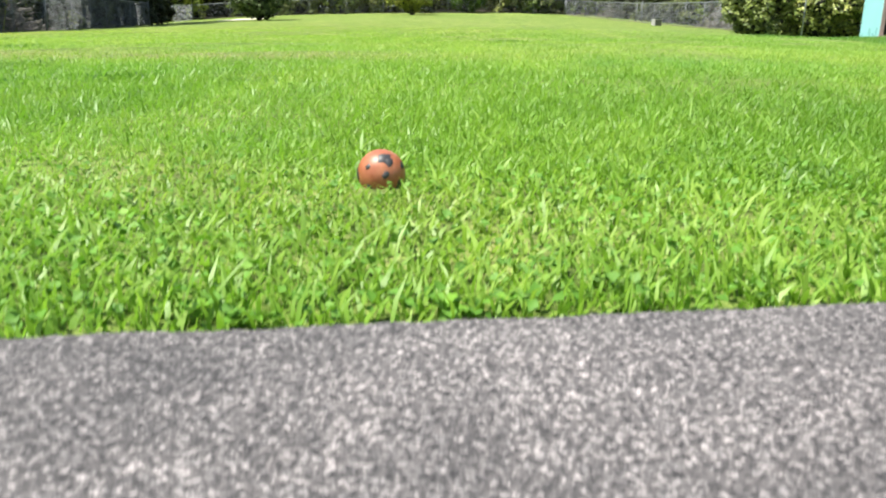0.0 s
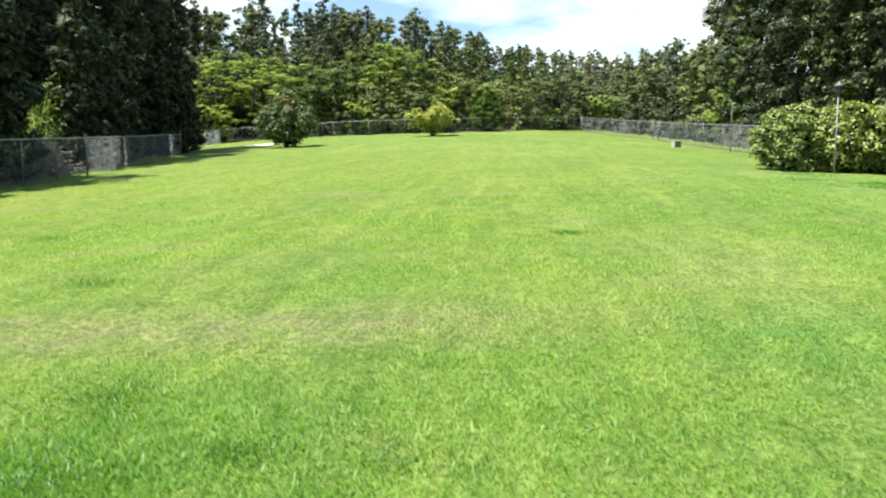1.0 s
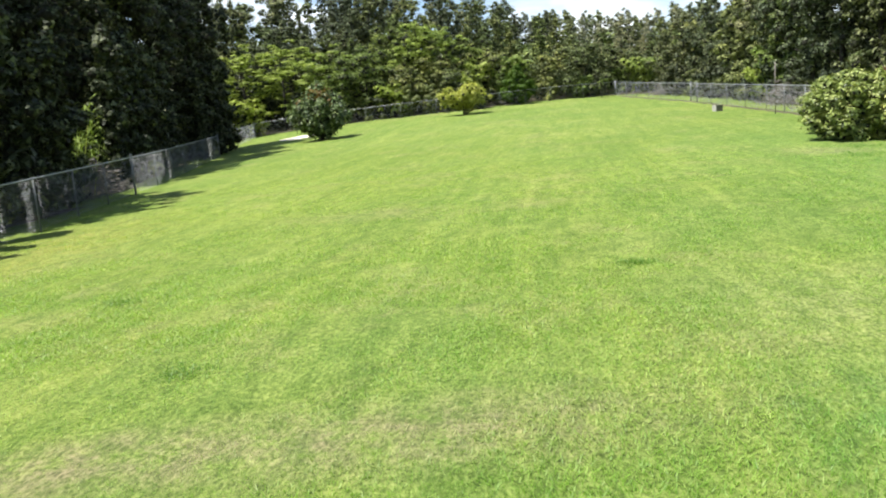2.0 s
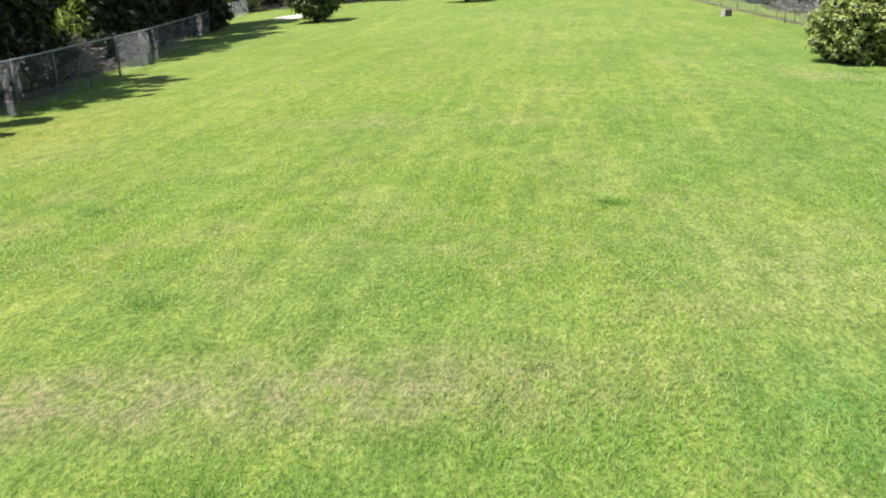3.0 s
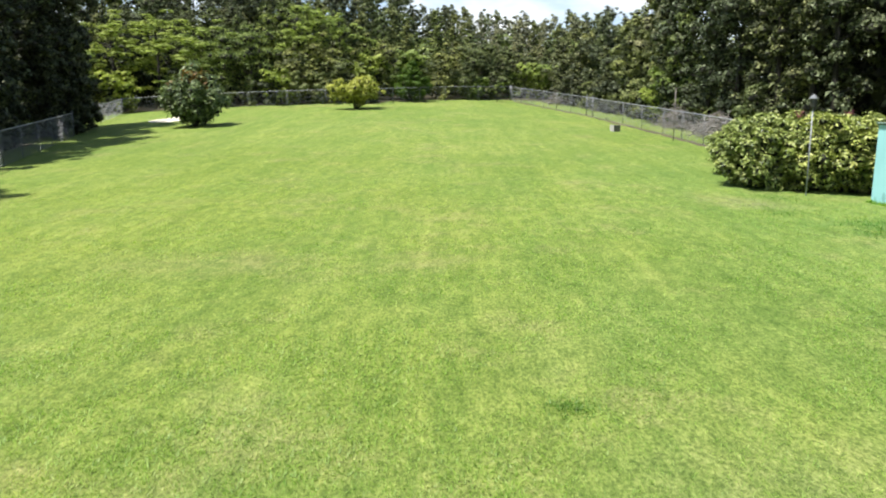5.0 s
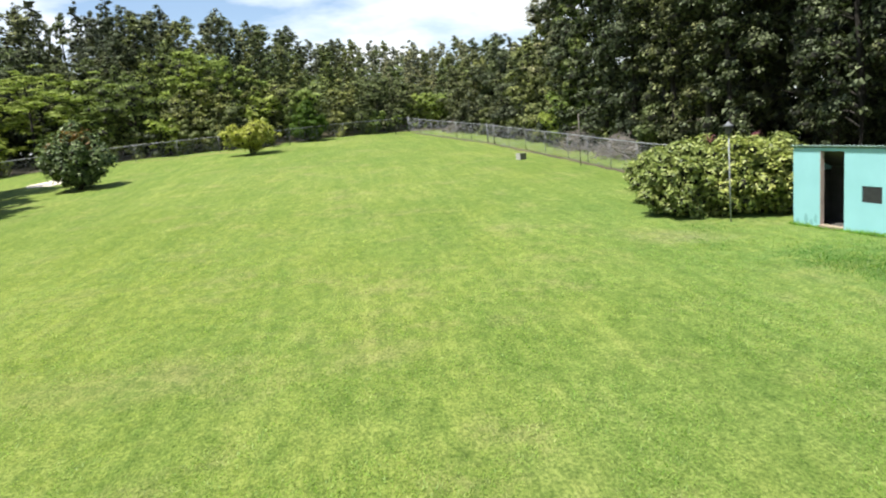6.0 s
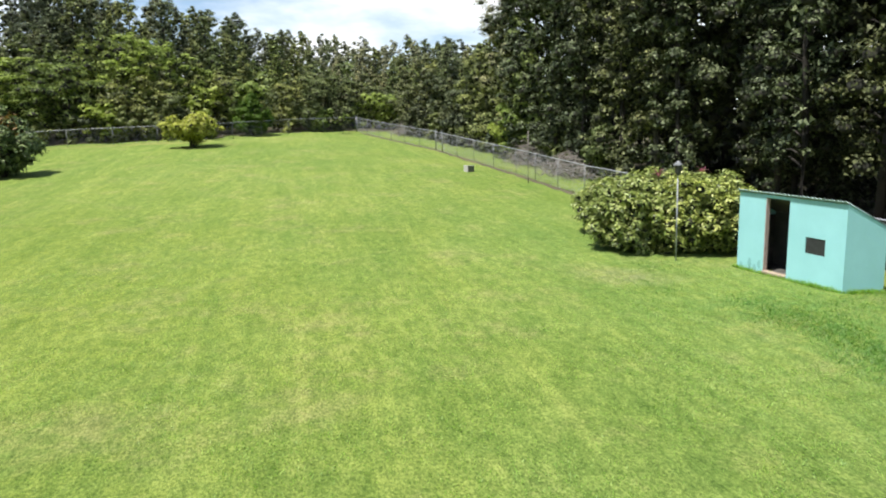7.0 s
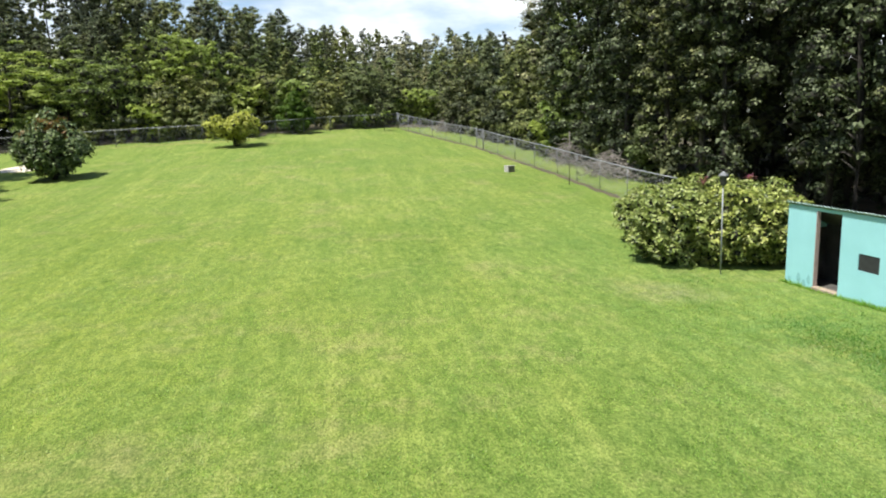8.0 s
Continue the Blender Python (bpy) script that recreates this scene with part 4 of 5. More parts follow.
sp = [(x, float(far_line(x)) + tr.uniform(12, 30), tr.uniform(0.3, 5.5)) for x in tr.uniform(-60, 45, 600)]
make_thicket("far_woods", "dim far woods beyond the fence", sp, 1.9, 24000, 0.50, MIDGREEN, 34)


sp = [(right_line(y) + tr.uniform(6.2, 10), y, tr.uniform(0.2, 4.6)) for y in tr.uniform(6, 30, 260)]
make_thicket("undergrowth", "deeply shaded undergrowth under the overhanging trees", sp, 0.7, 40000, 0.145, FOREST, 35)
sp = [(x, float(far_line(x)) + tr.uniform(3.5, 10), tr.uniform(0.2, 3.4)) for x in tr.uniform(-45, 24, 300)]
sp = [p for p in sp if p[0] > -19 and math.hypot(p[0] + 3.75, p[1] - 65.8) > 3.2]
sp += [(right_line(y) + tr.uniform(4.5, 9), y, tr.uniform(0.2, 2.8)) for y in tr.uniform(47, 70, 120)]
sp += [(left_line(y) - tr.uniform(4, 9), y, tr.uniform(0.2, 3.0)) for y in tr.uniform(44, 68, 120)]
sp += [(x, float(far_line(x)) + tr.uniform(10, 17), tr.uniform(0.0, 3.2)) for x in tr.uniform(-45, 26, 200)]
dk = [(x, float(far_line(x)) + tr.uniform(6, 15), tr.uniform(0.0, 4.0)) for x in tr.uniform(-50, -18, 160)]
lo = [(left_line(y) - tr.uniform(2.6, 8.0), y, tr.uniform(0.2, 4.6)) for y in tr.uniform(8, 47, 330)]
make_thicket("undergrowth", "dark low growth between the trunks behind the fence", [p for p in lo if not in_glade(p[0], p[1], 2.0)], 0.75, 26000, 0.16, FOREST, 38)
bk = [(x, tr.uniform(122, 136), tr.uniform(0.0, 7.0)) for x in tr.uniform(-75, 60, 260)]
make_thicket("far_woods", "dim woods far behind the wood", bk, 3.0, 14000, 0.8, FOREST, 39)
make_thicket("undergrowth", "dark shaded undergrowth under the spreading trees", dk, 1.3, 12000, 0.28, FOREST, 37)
make_thicket("undergrowth", "low dark green undergrowth behind the far fence", sp, 1.0, 44000, 0.24, DEEP, 36)


def make_brush_pile(place, length, width, height, count, seed):
    """Cut branches thrown on a heap."""
    rng = np.random.default_rng(seed)
    t = thing("brush_pile", (*place, float(gz(*place))), "heap of dead grey-brown branches behind the fence", "brush pile", "heaps of dead branches")
    bm = bmesh.new()
    for _ in range(count):
        x, y = rng.normal(scale=width / 3), rng.normal(scale=length / 3)
        top = height * math.exp(-(x / width) ** 2 * 2 - (y / length) ** 2 * 2)
        p = Vector((x, y, rng.uniform(0, top)))
        d = Vector((rng.normal(), rng.normal(), rng.normal(scale=0.35))).normalized() * rng.uniform(0.4, 1.1)
        r = rng.uniform(0.008, 0.028)
        tube(bm, [p - d / 2, p + Vector(rng.normal(scale=0.06, size=3)), p + d / 2], (r, r * 0.8, r * 0.4), 4, False)
    tagged(part("tangle", bm, DEADWOOD, t), kind="stuff")


make_brush_pile((-16.6, 24.0), 2.6, 1.2, 1.3, 260, 41)
make_brush_pile((11.9, 44.0), 4.0, 1.5, 1.3, 300, 42)
make_brush_pile((12.0, 38.5), 3.6, 1.4, 1.2, 260, 43)
make_brush_pile((8.5, 66.0), 3.5, 1.6, 1.1, 200, 44)


def make_cane(place, seed, count=60):
    """A clump of tall canes with long arching leaves."""
    rng = np.random.default_rng(seed)
    t = thing("cane_clump", (*place, float(gz(*place))), "clump of tall yellow-green canes with long arching leaves", "canes", "cane clumps")
    bm = bmesh.new()
    vs, fs = [], []
    for _ in range(count):
        a, r = rng.uniform(0, math.tau), abs(rng.normal(scale=0.7))
        base = Vector((r * math.cos(a), r * math.sin(a), -0.1))
        h = rng.uniform(1.6, 3.6)
        tip = base + Vector((math.cos(a) * 0.22 * h, math.sin(a) * 0.22 * h, h))
        tube(bm, [base, base.lerp(tip, 0.5) + Vector((0, 0, 0.1)), tip], (0.02, 0.016, 0.006), 5, False)
        for k in range(7):
            p = base.lerp(tip, 0.3 + 0.7 * k / 6)
            b = rng.uniform(0, math.tau)
            d = Vector((math.cos(b), math.sin(b), 0))
            n = Vector((-d.y, d.x, 0)) * 0.035
            ln = rng.uniform(0.5, 0.9)
            m, e = p + d * ln * 0.5 + Vector((0, 0, 0.28 * ln)), p + d * ln + Vector((0, 0, rng.uniform(-0.3, 0.25) * ln))
            i = len(vs)
            vs += [p - n * 0.4, p + n * 0.4, m + n, m - n, e]
            fs += [(i, i + 1, i + 2), (i, i + 2, i + 3), (i + 3, i + 2, i + 4)]
    tagged(part("cane_stand", bm, BRIGHT, t), kind="stuff")
    sheet("foliage", np.array(vs), np.array(fs), BRIGHT, t)


make_cane((-18.4, 25.4), 51, 40)
make_cane((-18.9, 27.4), 52, 34)
make_cane((-17.6, 23.2), 53, 22)

# undergrowth behind the fences
brush = [make_tree("shrub", 220 + k, h, r, 0.02, 0.75, 0.16, 2000, m, "low wild shrub in the undergrowth of the wood", 0.05, "wild shrubs", category="shrub", core=140)
         for k, (h, r, m) in enumerate(((2.4, 1.3, FOREST), (1.8, 1.1, FOREST_WARM), (2.6, 1.2, FOREST_WARM), (2.2, 1.4, FOREST)))]
places = []
for x in (-28, *np.arange(-19, -6, 2.0), *np.arange(-1, 5, 2.0)):
    places.append((x, np.interp(x, (-28, -16, -7, -1, 5), (64.5, 63.5, 63.5, 68.2, 71.5)) + rng.uniform(0, 1.2)))
for y in np.arange(46, 68, 2.6):
    places.append((right_line(y) + rng.uniform(3.2, 4.2), y))
for y in (*np.arange(10, 22, 2.6), *np.arange(28, 52, 2.6)):
    places.append((left_line(y) - rng.uniform(1.8, 3.0), y))
for y in np.arange(34, 46, 2.4):
    places.append((right_line(y) + rng.uniform(2.8, 3.6), y))
plant(brush, places, rng, 0.75, 1.15)


DOME = ((0.0, 0.15, 0.4, 0.7, 0.9, 1.0), (0.80, 0.98, 1.0, 0.84, 0.52, 0.2))
PEAK = ((0.0, 0.12, 0.30, 0.5, 0.75, 1.0), (0.42, 0.82, 1.0, 0.84, 0.46, 0.04))
CROWN = ((0.0, 0.10, 0.25, 0.42, 0.62, 0.82, 1.0), (0.34, 0.60, 0.92, 1.0, 0.80, 0.44, 0.06))
OVERHANG = ((0.0, 0.15, 0.45, 0.75, 0.92, 1.0), (0.66, 0.84, 1.0, 0.94, 0.68, 0.32))
VASE = ((0.0, 0.2, 0.5, 0.8, 1.0), (0.30, 0.72, 1.0, 0.96, 0.60))


def make_bush(name, seed, width, height, floor, leaf, leaf_size, count, material, label, category="bush", group="", stems=7, clumps=44, profile=DOME, rough=0.7, puff=1.0, solid=0.85, up=0.25):
    """Leaf clumps over several stems, round the given outline; floor is the height at which the leaves begin."""
    rng = np.random.default_rng(seed)
    t = thing(name, (0, 0, 0), label, category, group)
    bm = bmesh.new()
    for k in range(stems):
        a = k * math.tau / stems + rng.uniform(-0.3, 0.3)
        r = width * 0.36 * rng.uniform(0.4, 1.0)
        top = Vector((r * math.cos(a), r * math.sin(a), height * rng.uniform(0.6, 0.85)))
        mid = Vector((top.x * 0.4, top.y * 0.4, height * 0.35))
        tube(bm, [Vector((0.06 * math.cos(a), 0.06 * math.sin(a), -0.12)), mid, top], (0.045, 0.03, 0.008), 6, False)
    part("stem_cluster", bm, BARK, t, smooth=True)
    c, r = [], []
    for k in range(clumps):
        u = ((k + 0.5) / clumps) ** 0.92
        a = k * 2.39996 + rng.uniform(-0.3, 0.3)
        size = puff * width * rng.uniform(0.055, 0.115)
        ring = (float(np.interp(u, *profile)) * width / 2 - 0.6 * size) * rng.uniform(rough, 1.04)
        c.append((ring * math.cos(a), ring * math.sin(a), floor + (height - floor) * (0.05 + 0.88 * u) + rng.normal(scale=0.03 * height)))
        r.append(size)
        if k % 3 == 0:
            c.append((0.55 * c[-1][0], 0.55 * c[-1][1], floor + (c[-1][2] - floor) * 0.85))
            r.append(width * 0.11)
    levels = (0.12, 0.26, 0.4, 0.54, 0.68)
    inner = [(0, 0, floor + (height - floor) * u) for u in levels]
    wide = [width * 0.34 * float(np.interp(u, *profile)) for u in levels]
    flat = 0.12 * height / max(wide)
    sheet("foliage", *joined(leaves(rng, c, r, count, leaf_size, leaf, up, 0.75, 0.75, 0.22), leaves(rng, c, [1.5 * q for q in r], count // 6, leaf_size, leaf, 0.3, 0.8, 0.4, 0.4),
                             leaves(rng, inner, wide, 500, leaf_size * 1.4, 0.6, 0.35, flat)), material, t)
    # dark masses put the shade inside the bush into colour
    tagged(sheet("twig_mass", *joined(inner_masses(rng, c, r, 0.5, 0.75), inner_masses(rng, inner, wide, solid, flat)), INNER_SHADE, t), "dark masses inside the bush in place of its shade", kind="stuff")
    return t


emerald = make_bush("shrub", 250, 3.3, 3.5, 0.1, 0.5, 0.20, 8000, EMERALD, "bright emerald green bushy shrub behind the fence", "shrub", profile=PEAK, rough=0.8)
emerald.matrix_world = pose(-3.75, 65.8, float(gz(-3.75, 65.8)))

# free-standing bushes on the lawn
rb = make_bush("ornamental_bush", 260, 4.1, 3.35, 0.22, 0.46, 0.19, 11000, ROUND, "domed dark green bush with reddish young tips on the lawn", profile=CROWN, clumps=120, rough=0.8, up=0.6)
rb.matrix_world = pose(-14.93, 45.0, float(gz(-14.93, 45.0)))
rr = np.random.default_rng(9)
v, f = leaves(rr, [(0.1, 0, 3.1), (-0.4, -0.2, 2.7), (0.5, -0.4, 2.7), (0.1, -0.7, 2.75), (0.9, -0.5, 2.2), (-0.9, -0.6, 2.2), (0.4, 0.4, 2.8)], [0.5] * 7, 400, 0.2, 0.4)
tips = tagged(sheet("young_tips", v, f, RED, rb), "reddish young leaves", kind="stuff")
yb = make_bush("ornamental_bush", 270, 4.5, 2.1, 0.42, 0.5, 0.19, 5200, YELLOW, "rounded yellow-green bush on a short trunk in the lawn", stems=7, clumps=48, profile=VASE, rough=0.5, puff=0.85, solid=0.4)
yb.matrix_world = pose(-7.35, 57.2, float(gz(-7.35, 57.2)))
sap = make_tree("sapling", 280, 1.5, 0.8, 0.45, 0.6, 0.15, 110, BRIGHT, "thin young sapling with few pale leaves near the fence", 0.025, "", category="sapling")
sap.matrix_world = pose(3.4, 67.0, float(gz(3.4, 67.0)))

# broad-leaved hedge beside the shed
hedge = [make_bush("hedge_shrub", 300 + k, w, h, 0.02, 0.42, 0.110, 10400, HEDGE, "dense broad-leaved yellow-green hedge shrub beside the lamp post",
                   "shrub", "shrubs of the hedge", 6, 90, profile=OVERHANG, rough=0.72, up=0.8) for k, (w, h) in enumerate(((2.3, 1.76), (2.5, 1.84), (2.2, 1.7)))]
for k, (x, y, size) in enumerate(((7.32, 21.65, 1.04), (8.6, 21.3, 1.0), (9.5, 21.2, 1.08), (7.75, 23.8, 0.94), (9.2, 23.5, 1.0), (8.5, 25.6, 0.82), (9.5, 25.2, 0.92), (10.1, 22.6, 1.0))):
    if k < 3:
        hedge[k].matrix_world = pose(x, y, float(gz(x, y)) - 0.05, 0, 0, 70 * k)
        hedge[k].scale = (size, size, size)
    else:
        scaled_copy(hedge[k % 3], x, y, 1.3 * k, size / hedge[k % 3].scale[0])

TI = leaf_material("purple_red_leaf", (0.05, 0.016, 0.030), (0.12, 0.040, 0.075), (0.26, 0.14, 0.19), 0.4, 0.25, 2.0)


def make_ti_plant(x, y, top, seed):
    """A thin stem with a rosette of strap leaves."""
    rng = np.random.default_rng(seed)
    z0 = float(gz(x, y))
    t = thing("ti_plant", (x, y, z0), "slender plant with purple-red strap leaves above the hedge", "plant", "purple-leaved plants")
    h = top - z0 - 0.15
    bm = bmesh.new()
    tube(bm, [(0, 0, -0.1), (0.03, 0.02, h * 0.5), (0, 0, h)], (0.018, 0.015, 0.01), 6)
    part("stem", bm, BARK, t, smooth=True)
    vs, fs = [], []
    for k in range(12):
        a = k * 2.4 + rng.uniform(-0.3, 0.3)
        d, w = Vector((math.cos(a), math.sin(a), 0)), Vector((-math.sin(a), math.cos(a), 0)) * 0.035
        p = Vector((0, 0, h - 0.18 * k / 20))
        ln, rise = rng.uniform(0.18, 0.28), rng.uniform(0.3, 1.1)
        m, e = p + d * ln * 0.45 + Vector((0, 0, rise * ln * 0.6)), p + d * ln + Vector((0, 0, rise * ln * 0.5))
        i = len(vs)
        vs += [p - w * 0.3, p + w * 0.3, m + w, m - w, e]
        fs += [(i, i + 1, i + 2), (i, i + 2, i + 3), (i + 3, i + 2, i + 4)]
    sheet("foliage", np.array(vs), np.array(fs), TI, t)


make_ti_plant(10.32, 23.4, 3.02, 61)
make_ti_plant(8.85, 23.1, 3.0, 62)

# ---------------------------------------------------------------- small things on the lawn
def make_lamp_post():
    x, y = 7.80, 20.17
    t = thing("lamp_post", (x, y, float(gz(x, y))), "thin pale grey garden lamp post with a small dark lantern", "lamp post")
    bm = bmesh.new()
    tube(bm, [(0, 0, -0.1), (0, 0, 2.01)], (0.015, 0.014), 10)
    part("pole", bm, WIRE, t, smooth=True)
    bm = bmesh.new()
    tube(bm, [(0, 0, 2.01), (0, 0, 2.06), (0, 0, 2.21), (0, 0, 2.23)], (0.04, 0.065, 0.085, 0.09), 8)
    part("lantern", bm, BLACK, t, "dark lantern head")
    bm = bmesh.new()
    tube(bm, [(0, 0, 2.23), (0, 0, 2.255), (0, 0, 2.30), (0, 0, 2.34)], (0.115, 0.11, 0.05, 0.012), 8)
    part("cap", bm, GALV, t, "grey metal cap")


make_lamp_post()


def make_pole():
    x, y = 9.2, 35.6
    t = thing("pole", (x, y, float(gz(x, y))), "bare grey metal pole standing in front of the fence", "pole")
    bm = bmesh.new()
    tube(bm, [(0, 0, -0.2), (0, 0, 1.2), (0.01, 0, 2.25)], (0.024, 0.022, 0.020), 8)
    part("shaft", bm, DEADWOOD, t, smooth=True)


make_pole()


def make_crate():
    x, y = 7.65, 40.2
    t = thing("crate", (x, y, float(gz(x, y))), "small weathered wooden crate with a painted-on lit side and pale lid on the lawn", "crate", turn=24)
    # dark body and pale sun-facing side put shade and light into the colours
    bm = bmesh.new()
    box(bm, (-0.22, -0.20, -0.05), (0.24, 0.20, 0.36), 0.008)
    part("body", bm, SHADED_WOOD, t, "box with its shaded faces painted dark")
    bm = bmesh.new()
    box(bm, (-0.25, -0.205, -0.04), (-0.222, 0.205, 0.37), 0.005)
    part("lit_side", bm, BLOCK, t, "pale grey side painted as sunlit")
    bm = bmesh.new()
    box(bm, (-0.27, -0.23, 0.362), (0.27, 0.23, 0.395), 0.006, Matrix.Rotation(radians(2), 4, "Y"))
    part("lid", bm, BLOCK, t, "grey weathered lid")
    t.scale = (0.8, 0.8, 0.8)


make_crate()


def make_mower():
    """A red garden tractor parked behind the shed, of which the fender and a wheel show."""
    x, y = 12.5, 19.2
    t = thing("garden_tractor", (x, y, float(gz(x, y))), "faded red garden tractor parked behind the turquoise shed", "tractor", turn=100)
    bm = bmesh.new()
    box(bm, (-0.55, -0.36, 0.42), (0.25, 0.36, 0.72), 0.06)
    box(bm, (0.25, -0.24, 0.40), (1.0, 0.24, 0.86), 0.07)
    part("body", bm, TRACTOR_RED, t)
    bm = bmesh.new()
    box(bm, (-0.45, -0.2, 0.72), (-0.05, 0.2, 0.82), 0.03)
    box(bm, (-0.52, -0.2, 0.76), (-0.40, 0.2, 1.08), 0.03)
    part("seat", bm, BLACK, t)
    for px, py, r in ((-0.35, -0.42, 0.26), (-0.35, 0.42, 0.26), (0.75, -0.36, 0.19), (0.75, 0.36, 0.19)):
        bm = bmesh.new()
        prof = [(r * 0.55, -0.09), (r * 0.92, -0.1), (r, -0.06), (r, 0.06), (r * 0.92, 0.1), (r * 0.55, 0.09)]
        rings = [[bm.verts.new((px + q * math.cos(a), py + w, r + q * math.sin(a))) for q, w in prof] for a in np.arange(0, math.tau, math.tau / 20)]
        for k in range(20):
            p, q = rings[k], rings[(k + 1) % 20]
            for j in range(6):
                bm.faces.new((p[j], p[(j + 1) % 6], q[(j + 1) % 6], q[j]))
        tyre = part("tyre", bm, BLACK, t, smooth=True)
        bm = bmesh.new()
        tube(bm, [(px, py - 0.06, r), (px, py + 0.06, r)], (r * 0.56, r * 0.56), 16)
        part("rim", bm, WHITE, tyre)


make_mower()


def make_ball():
    x, y, r = 0.318, 0.803, 0.039
    b = thing("toy_ball", (x, y, 0.0205), "small orange rubber ball with dark spots lying in the grass", "ball")
    bm = bmesh.new()
    bmesh.ops.create_icosphere(bm, subdivisions=4, radius=r)
    part("shell", bm, RUBBER_BALL, b, smooth=True)
    rng = np.random.default_rng(12)
    for d, s in (((0.22, -0.62, 0.70), 0.34), ((0.42, -0.62, 0.55), 0.24), ((0.34, -0.93, 0.05), 0.15), ((-0.42, -0.82, 0.36), 0.13), ((-0.97, -0.3, -0.05), 0.30),
                 ((0.85, -0.3, -0.42), 0.30), ((-0.36, -0.80, -0.48), 0.14), ((0.9, -0.2, 0.35), 0.16), ((0.0, 0.9, 0.3), 0.4)):
        c = Vector(d).normalized()
        q = c.to_track_quat("Z", "Y")
        bm = bmesh.new()
        ring, core = [], []
        for k in range(10):
            a = k * math.tau / 10
            w = s * rng.uniform(0.6, 1.25)
            for lst, g, h in ((ring, 1.0, 1.004), (core, 0.7, 1.03)):
                p = q @ Vector((math.sin(w * g) * math.cos(a), math.sin(w * g) * math.sin(a), math.cos(w * g)))
                lst.append(bm.verts.new(p * r * h))
        top = bm.verts.new(c * r * 1.035)
        for k in range(10):
            bm.faces.new((ring[k], ring[(k + 1) % 10], core[(k + 1) % 10], core[k]))
            bm.faces.new((core[k], core[(k + 1) % 10], top))
        part("patch", bm, BLACK, b, "dark raised patch", smooth=True)


make_ball()


# ---------------------------------------------------------------- grass
def scatter(rng, n, y0, y1, side=None):
    """Points of the lawn in the wedge that opens from the pavement."""
    y = np.sqrt(rng.uniform((y0 + 2.4) ** 2, (y1 + 2.4) ** 2, n)) - 2.4
    x = rng.uniform(-1, 1, n) * (1.6 + 0.78 * (y + 0.6)) if side is None else 0.3 + rng.uniform(-1, 1, n) * (side + 0.7 * y)
    keep = (x > np.interp(y, (0, 7, 15.5, 25.3, 42, 53, 63), (-9, -9.6, -12.3, -14.9, -20.3, -24.2, -26.5)))
    keep &= x < np.interp(y, (0, 12, 18.8, 27, 39, 53, 69), (17, 15, 14.2, 13, 12.2, 11, 7))
    keep &= y < np.interp(x, (-26, -16, -7, -1, 5), (62.5, 61.5, 61.4, 66, 69))
    ex, ey = x - 0.5, y - 0.165
    keep &= (-ex * math.sin(radians(15)) + ey * math.cos(radians(15))) > 0.012
    keep &= np.hypot(x - 0.318, y - 0.772) > 0.046
    keep &= ~((x > 8.9) & (x < 10.2) & (y > 16.4) & (y < 19.6))
    return x[keep], y[keep]


def blades(rng, x, y, height, width, lean, bend=True):
    n = len(x)
    z = gz(x, y)
    a = rng.uniform(0, math.tau, n)
    h = height * rng.lognormal(0, 0.28, n)
    w = width * rng.uniform(0.6, 1.3, n)
    out = h * np.abs(rng.normal(lean, 0.35, n))
    face = a + rng.uniform(0.9, 2.2, n)
    sx, sy = np.cos(face) * w / 2, np.sin(face) * w / 2
    dx, dy = np.cos(a) * out, np.sin(a) * out
    base = np.stack((x, y, z - 0.006), 1)
    s = np.stack((sx, sy, np.zeros(n)), 1)
    tip = base + np.stack((dx, dy, h), 1)
    if not bend:
        v = np.stack((base - s, base + s, tip), 1).reshape(-1, 3)
        return v, np.arange(n * 3).reshape(-1, 3)
    m = base + np.stack((dx * 0.35, dy * 0.35, h * 0.62), 1)
    v = np.stack((base - s * 0.7, base + s * 0.7, m + s, m - s, tip), 1).reshape(-1, 3)
    i = np.arange(n)[:, None] * 5
    return v, np.concatenate((i + (0, 1, 2), i + (0, 2, 3), i + (3, 2, 4)), 0)


rng = np.random.default_rng(77)
for n, y0, y1, hh, ww, le, bend, side, fade, mat in (
        (54000, -0.2, 1.6, 0.0225, 0.0052, 0.95, True, 0.95, (1.2, 1.6), BLADE), (60000, 1.0, 3.8, 0.028, 0.0058, 0.8, True, 1.2, (1.8, 3.8), BLADE), (70000, 1.6, 4.4, 0.030, 0.0055, 0.8, False, 1.4, (2.2, 4.4), BLADE), (60000, 0.9, 2.4, 0.028, 0.0054, 0.75, False, 1.2, (1.9, 2.4), BLADE),
        (265000, 1.8, 11.0, 0.026, 0.0066, 1.4, False, None, (6.5, 11.0), BLADE_DRY), (245000, 6.0, 24.0, 0.024, 0.0115, 1.3, False, None, (10.0, 24.0), BLADE_DRY)):
    x, y = scatter(rng, n, y0, y1, side)
    stay = rng.random(len(x)) < np.interp(y, fade, (1.0, 0.0))
    if side is not None:
        stay &= rng.random(len(x)) < np.interp(np.abs(x - 0.3) / (side + 0.7 * y), (0.72, 1.0), (1.0, 0.0))
    x, y = x[stay], y[stay]
    v, f = blades(rng, x, y, hh, ww, le, bend)
    tagged(sheet("grass", v, f, mat), "short sunlit green grass blades of the mown lawn", "grass", kind="stuff")

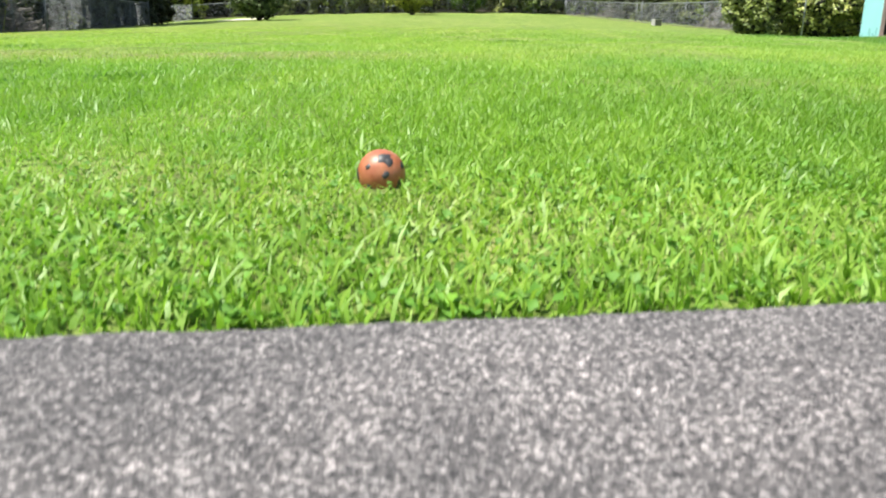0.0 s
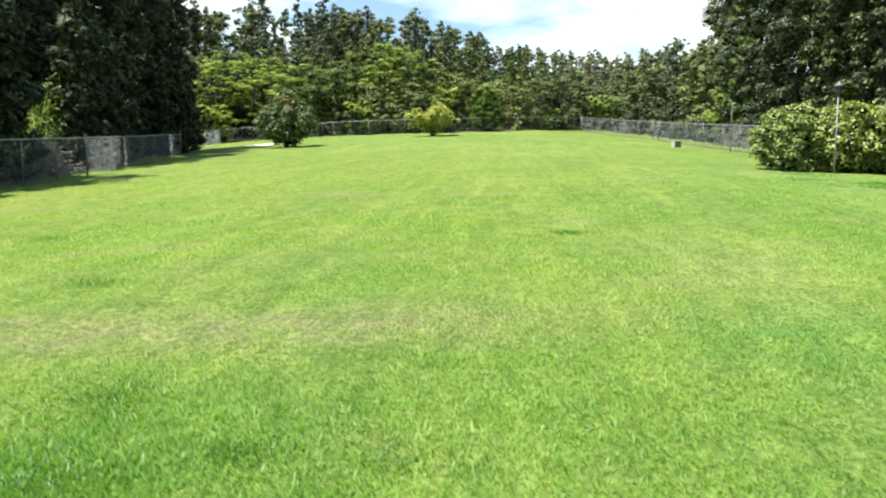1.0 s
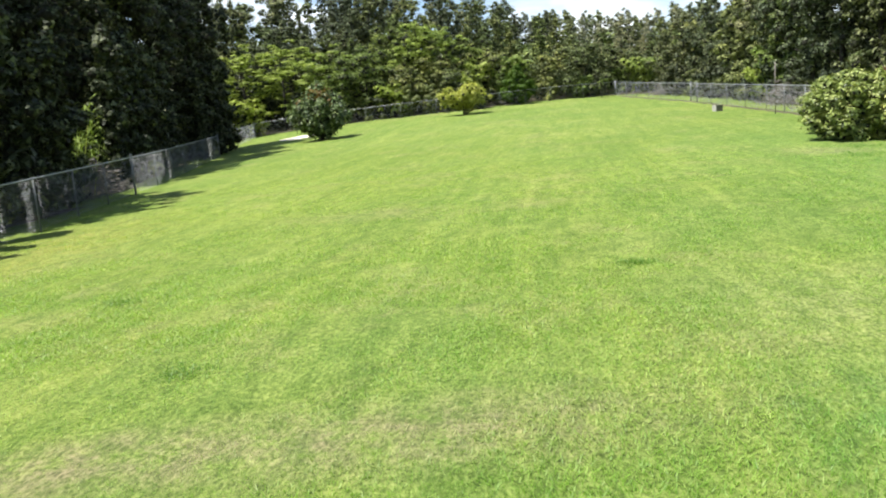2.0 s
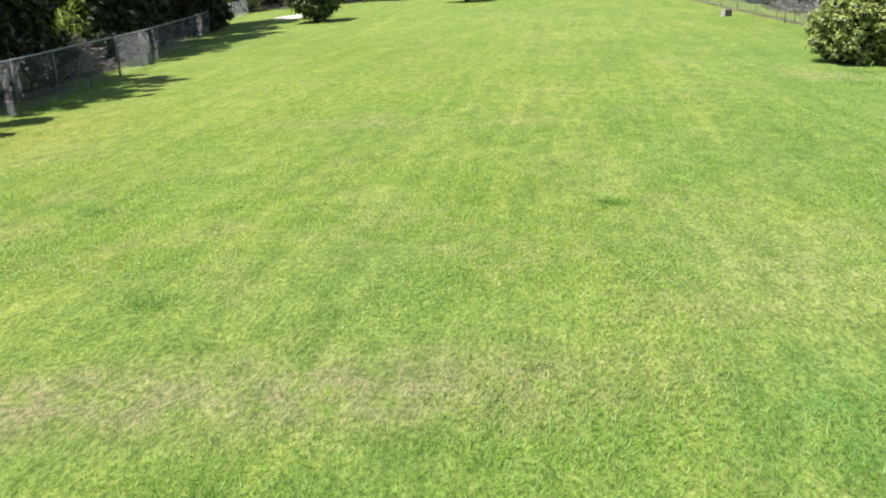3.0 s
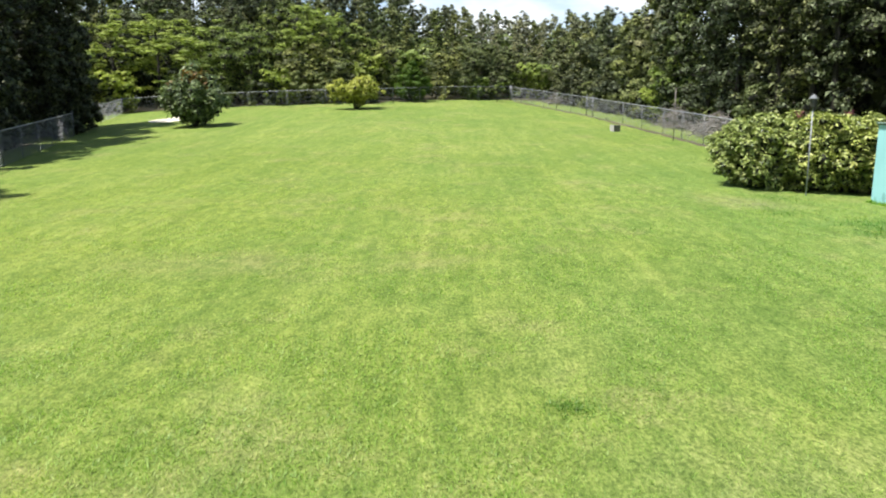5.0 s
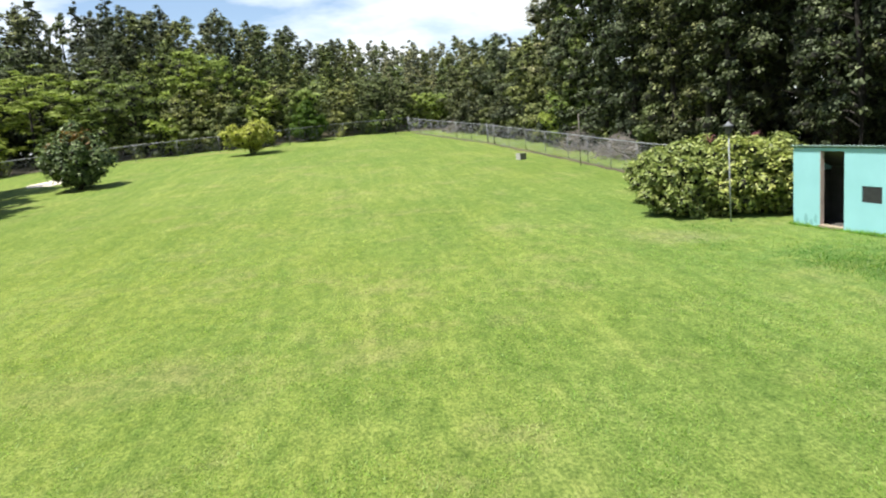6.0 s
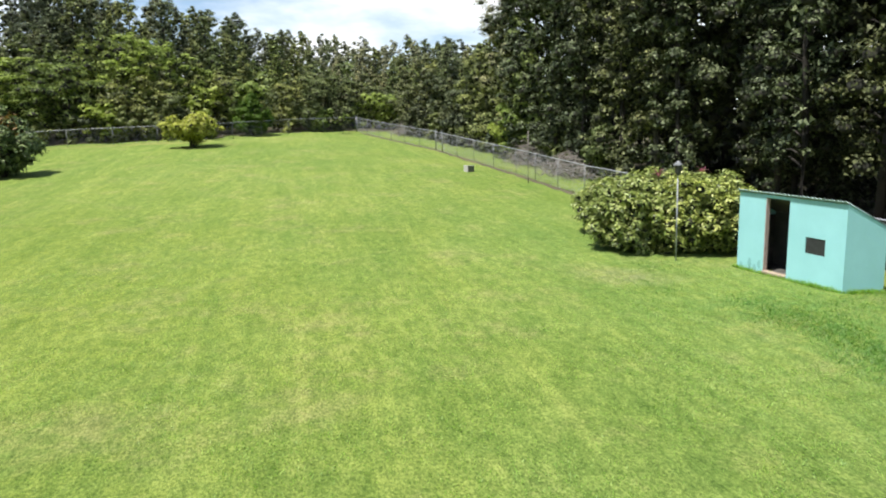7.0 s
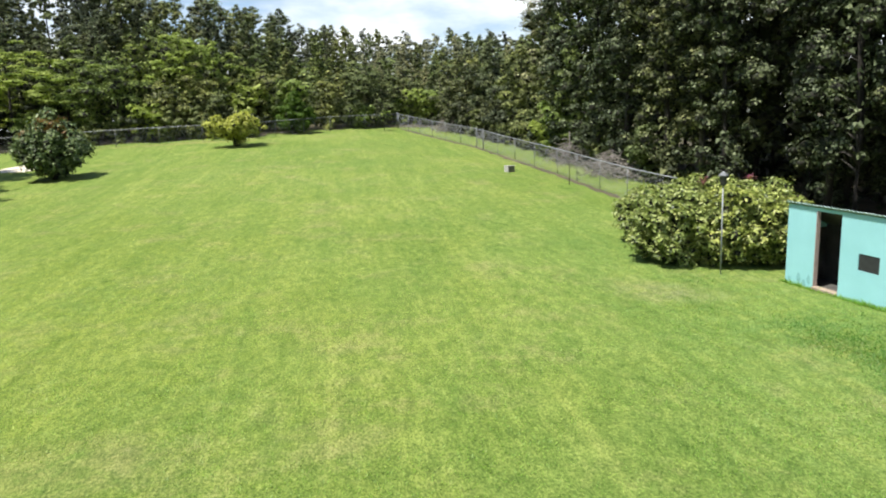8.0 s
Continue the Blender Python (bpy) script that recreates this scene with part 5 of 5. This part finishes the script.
# dark tufts of coarser grass
vs, fs, base = [], [], 0
for cx, cy, r, n in ((0.47, 8.45, 0.17, 480), (-3.43, 5.45, 0.2, 240), (-5.5, 7.95, 0.2, 220), (1.05, 0.98, 0.10, 110), (-1.90, 3.05, 0.22, 420),
                     (-1.07, 2.56, 0.15, 240), (-1.62, 2.30, 0.26, 480), (-0.48, 2.50, 0.14, 130),
                     (7.0, 19.6, 0.6, 300), (6.2, 17.6, 0.8, 300)):
    x, y = cx + rng.normal(scale=r * 0.6, size=n), cy + rng.normal(scale=r * 0.5, size=n)
    v, f = blades(rng, x, y, 0.028 if cy < 9 else 0.045, 0.008, 1.1 if cy < 9 else 0.9)
    vs.append(v)
    fs.append(f + base)
    base += len(v)
tagged(sheet("grass_tuft", np.concatenate(vs), np.concatenate(fs), TUFT), "darker coarse tufts standing out of the lawn", "grass", kind="stuff")

# a lusher, darker band of grass that curves round the shed
u = rng.random(10000)
bx, by = np.interp(u, (0, 0.2, 0.45, 0.7, 1), (7.0, 7.35, 7.62, 7.6, 7.2)), np.interp(u, (0, 0.2, 0.45, 0.7, 1), (16.6, 15.6, 14.6, 13.6, 12.2))
far_in = rng.random(10000) < 0.45
x = bx + np.where(far_in, rng.uniform(0, 2.6, 10000), rng.normal(scale=0.42, size=10000))
y = by + rng.normal(scale=0.3, size=10000)
keep = ~((x > 8.85) & (y > 16.3))
v, f = blades(rng, x[keep], y[keep], 0.042, 0.014, 1.1, False)
tagged(sheet("grass_band", v, f, TUFT), "lush darker grass curving round the shed", "grass", kind="stuff")

# uncut grass against the foot of the shed
u = rng.random(1800)
front = u < 0.72
x = np.where(front, 8.90 + 0.30 * u / 0.72, 9.20 + (u - 0.72) / 0.28) + rng.normal(scale=0.045, size=1800) - np.where(front, 0.05, 0.0)
y = np.where(front, 19.42 - 2.97 * u / 0.72, 16.45 + 0.1 * (u - 0.72) / 0.28) + rng.normal(scale=0.045, size=1800) - np.where(front, 0.0, 0.06)
v, f = blades(rng, x, y, 0.062, 0.011, 0.8)
tagged(sheet("edge_grass", v, f, BLADE), "longer uncut grass against the foot of the shed", "grass", kind="stuff")

# clover and longer blades along the pavement edge
x, y = scatter(rng, 16000, -0.2, 1.3, 0.8)
stay = rng.random(len(x)) < np.interp(y - 0.27 * (x - 0.5), (0.2, 0.5, 1.3), (1.0, 0.6, 0.1))
x, y = x[stay], y[stay]
c = np.stack((x, y, gz(x, y) + rng.uniform(0.008, 0.026, len(x))), 1)
v, f = leaves(rng, c, np.full(len(c), 0.004), 3200, 0.012, 0.9, 1.6)
tagged(sheet("clover", v, f, CLOVER), "small round clover leaves among the grass", "clover", kind="stuff")


def make_weed(x, y, seed, count, size):
    """A flat rosette of broad, folded leaves."""
    wr = np.random.default_rng(seed)
    w = thing("broadleaf_weed", (x, y, float(gz(x, y)) + 0.004), "small bright green broad-leaved weed beside the pavement", "weed", "weeds along the pavement")
    bm = bmesh.new()
    rows = []
    for u, half, z in ((0.08, 0.06, 0.15), (0.4, 0.24, 0.5), (0.7, 0.34, 0.62), (0.9, 0.22, 0.55), (1.0, 0.02, 0.48)):
        rows.append([bm.verts.new((u * size, side * half * size, z * size * 0.9 + abs(side) * 0.10 * size)) for side in (-1, 0, 1)])
    for p, q in zip(rows, rows[1:]):
        for k in (0, 1):
            bm.faces.new((p[k], p[k + 1], q[k + 1], q[k]))
    first = part("leaf", bm, CLOVER, w, smooth=True)
    for k in range(count):
        ob = first if k == 0 else new("leaf", first.data)
        ob.parent = w
        ob.matrix_local = pose(0, 0, 0, wr.uniform(-12, 12), wr.uniform(-28, 12), k * 360 / count + wr.uniform(-18, 18))


for k, (x, y, count, size) in enumerate(((0.478, 0.197, 6, 0.020), (0.503, 0.203, 5, 0.018), (0.322, 0.148, 6, 0.017), (0.59, 0.252, 5, 0.014), (0.275, 0.165, 5, 0.016), (0.53, 0.225, 5, 0.015))):
    make_weed(x, y, 400 + k, count, size)
u = rng.uniform(-1.2, 1.2, 1100)
off = np.abs(rng.normal(scale=0.09, size=1100)) + 0.012
x = 0.5 + u * math.cos(radians(15)) - off * math.sin(radians(15))
y = 0.165 + u * math.sin(radians(15)) + off * math.cos(radians(15))
v, f = blades(rng, x, y, 0.038, 0.0036, 0.7)
tagged(sheet("edge_grass", v, f, BLADE), "longer uncut grass blades along the pavement edge", "grass", kind="stuff")
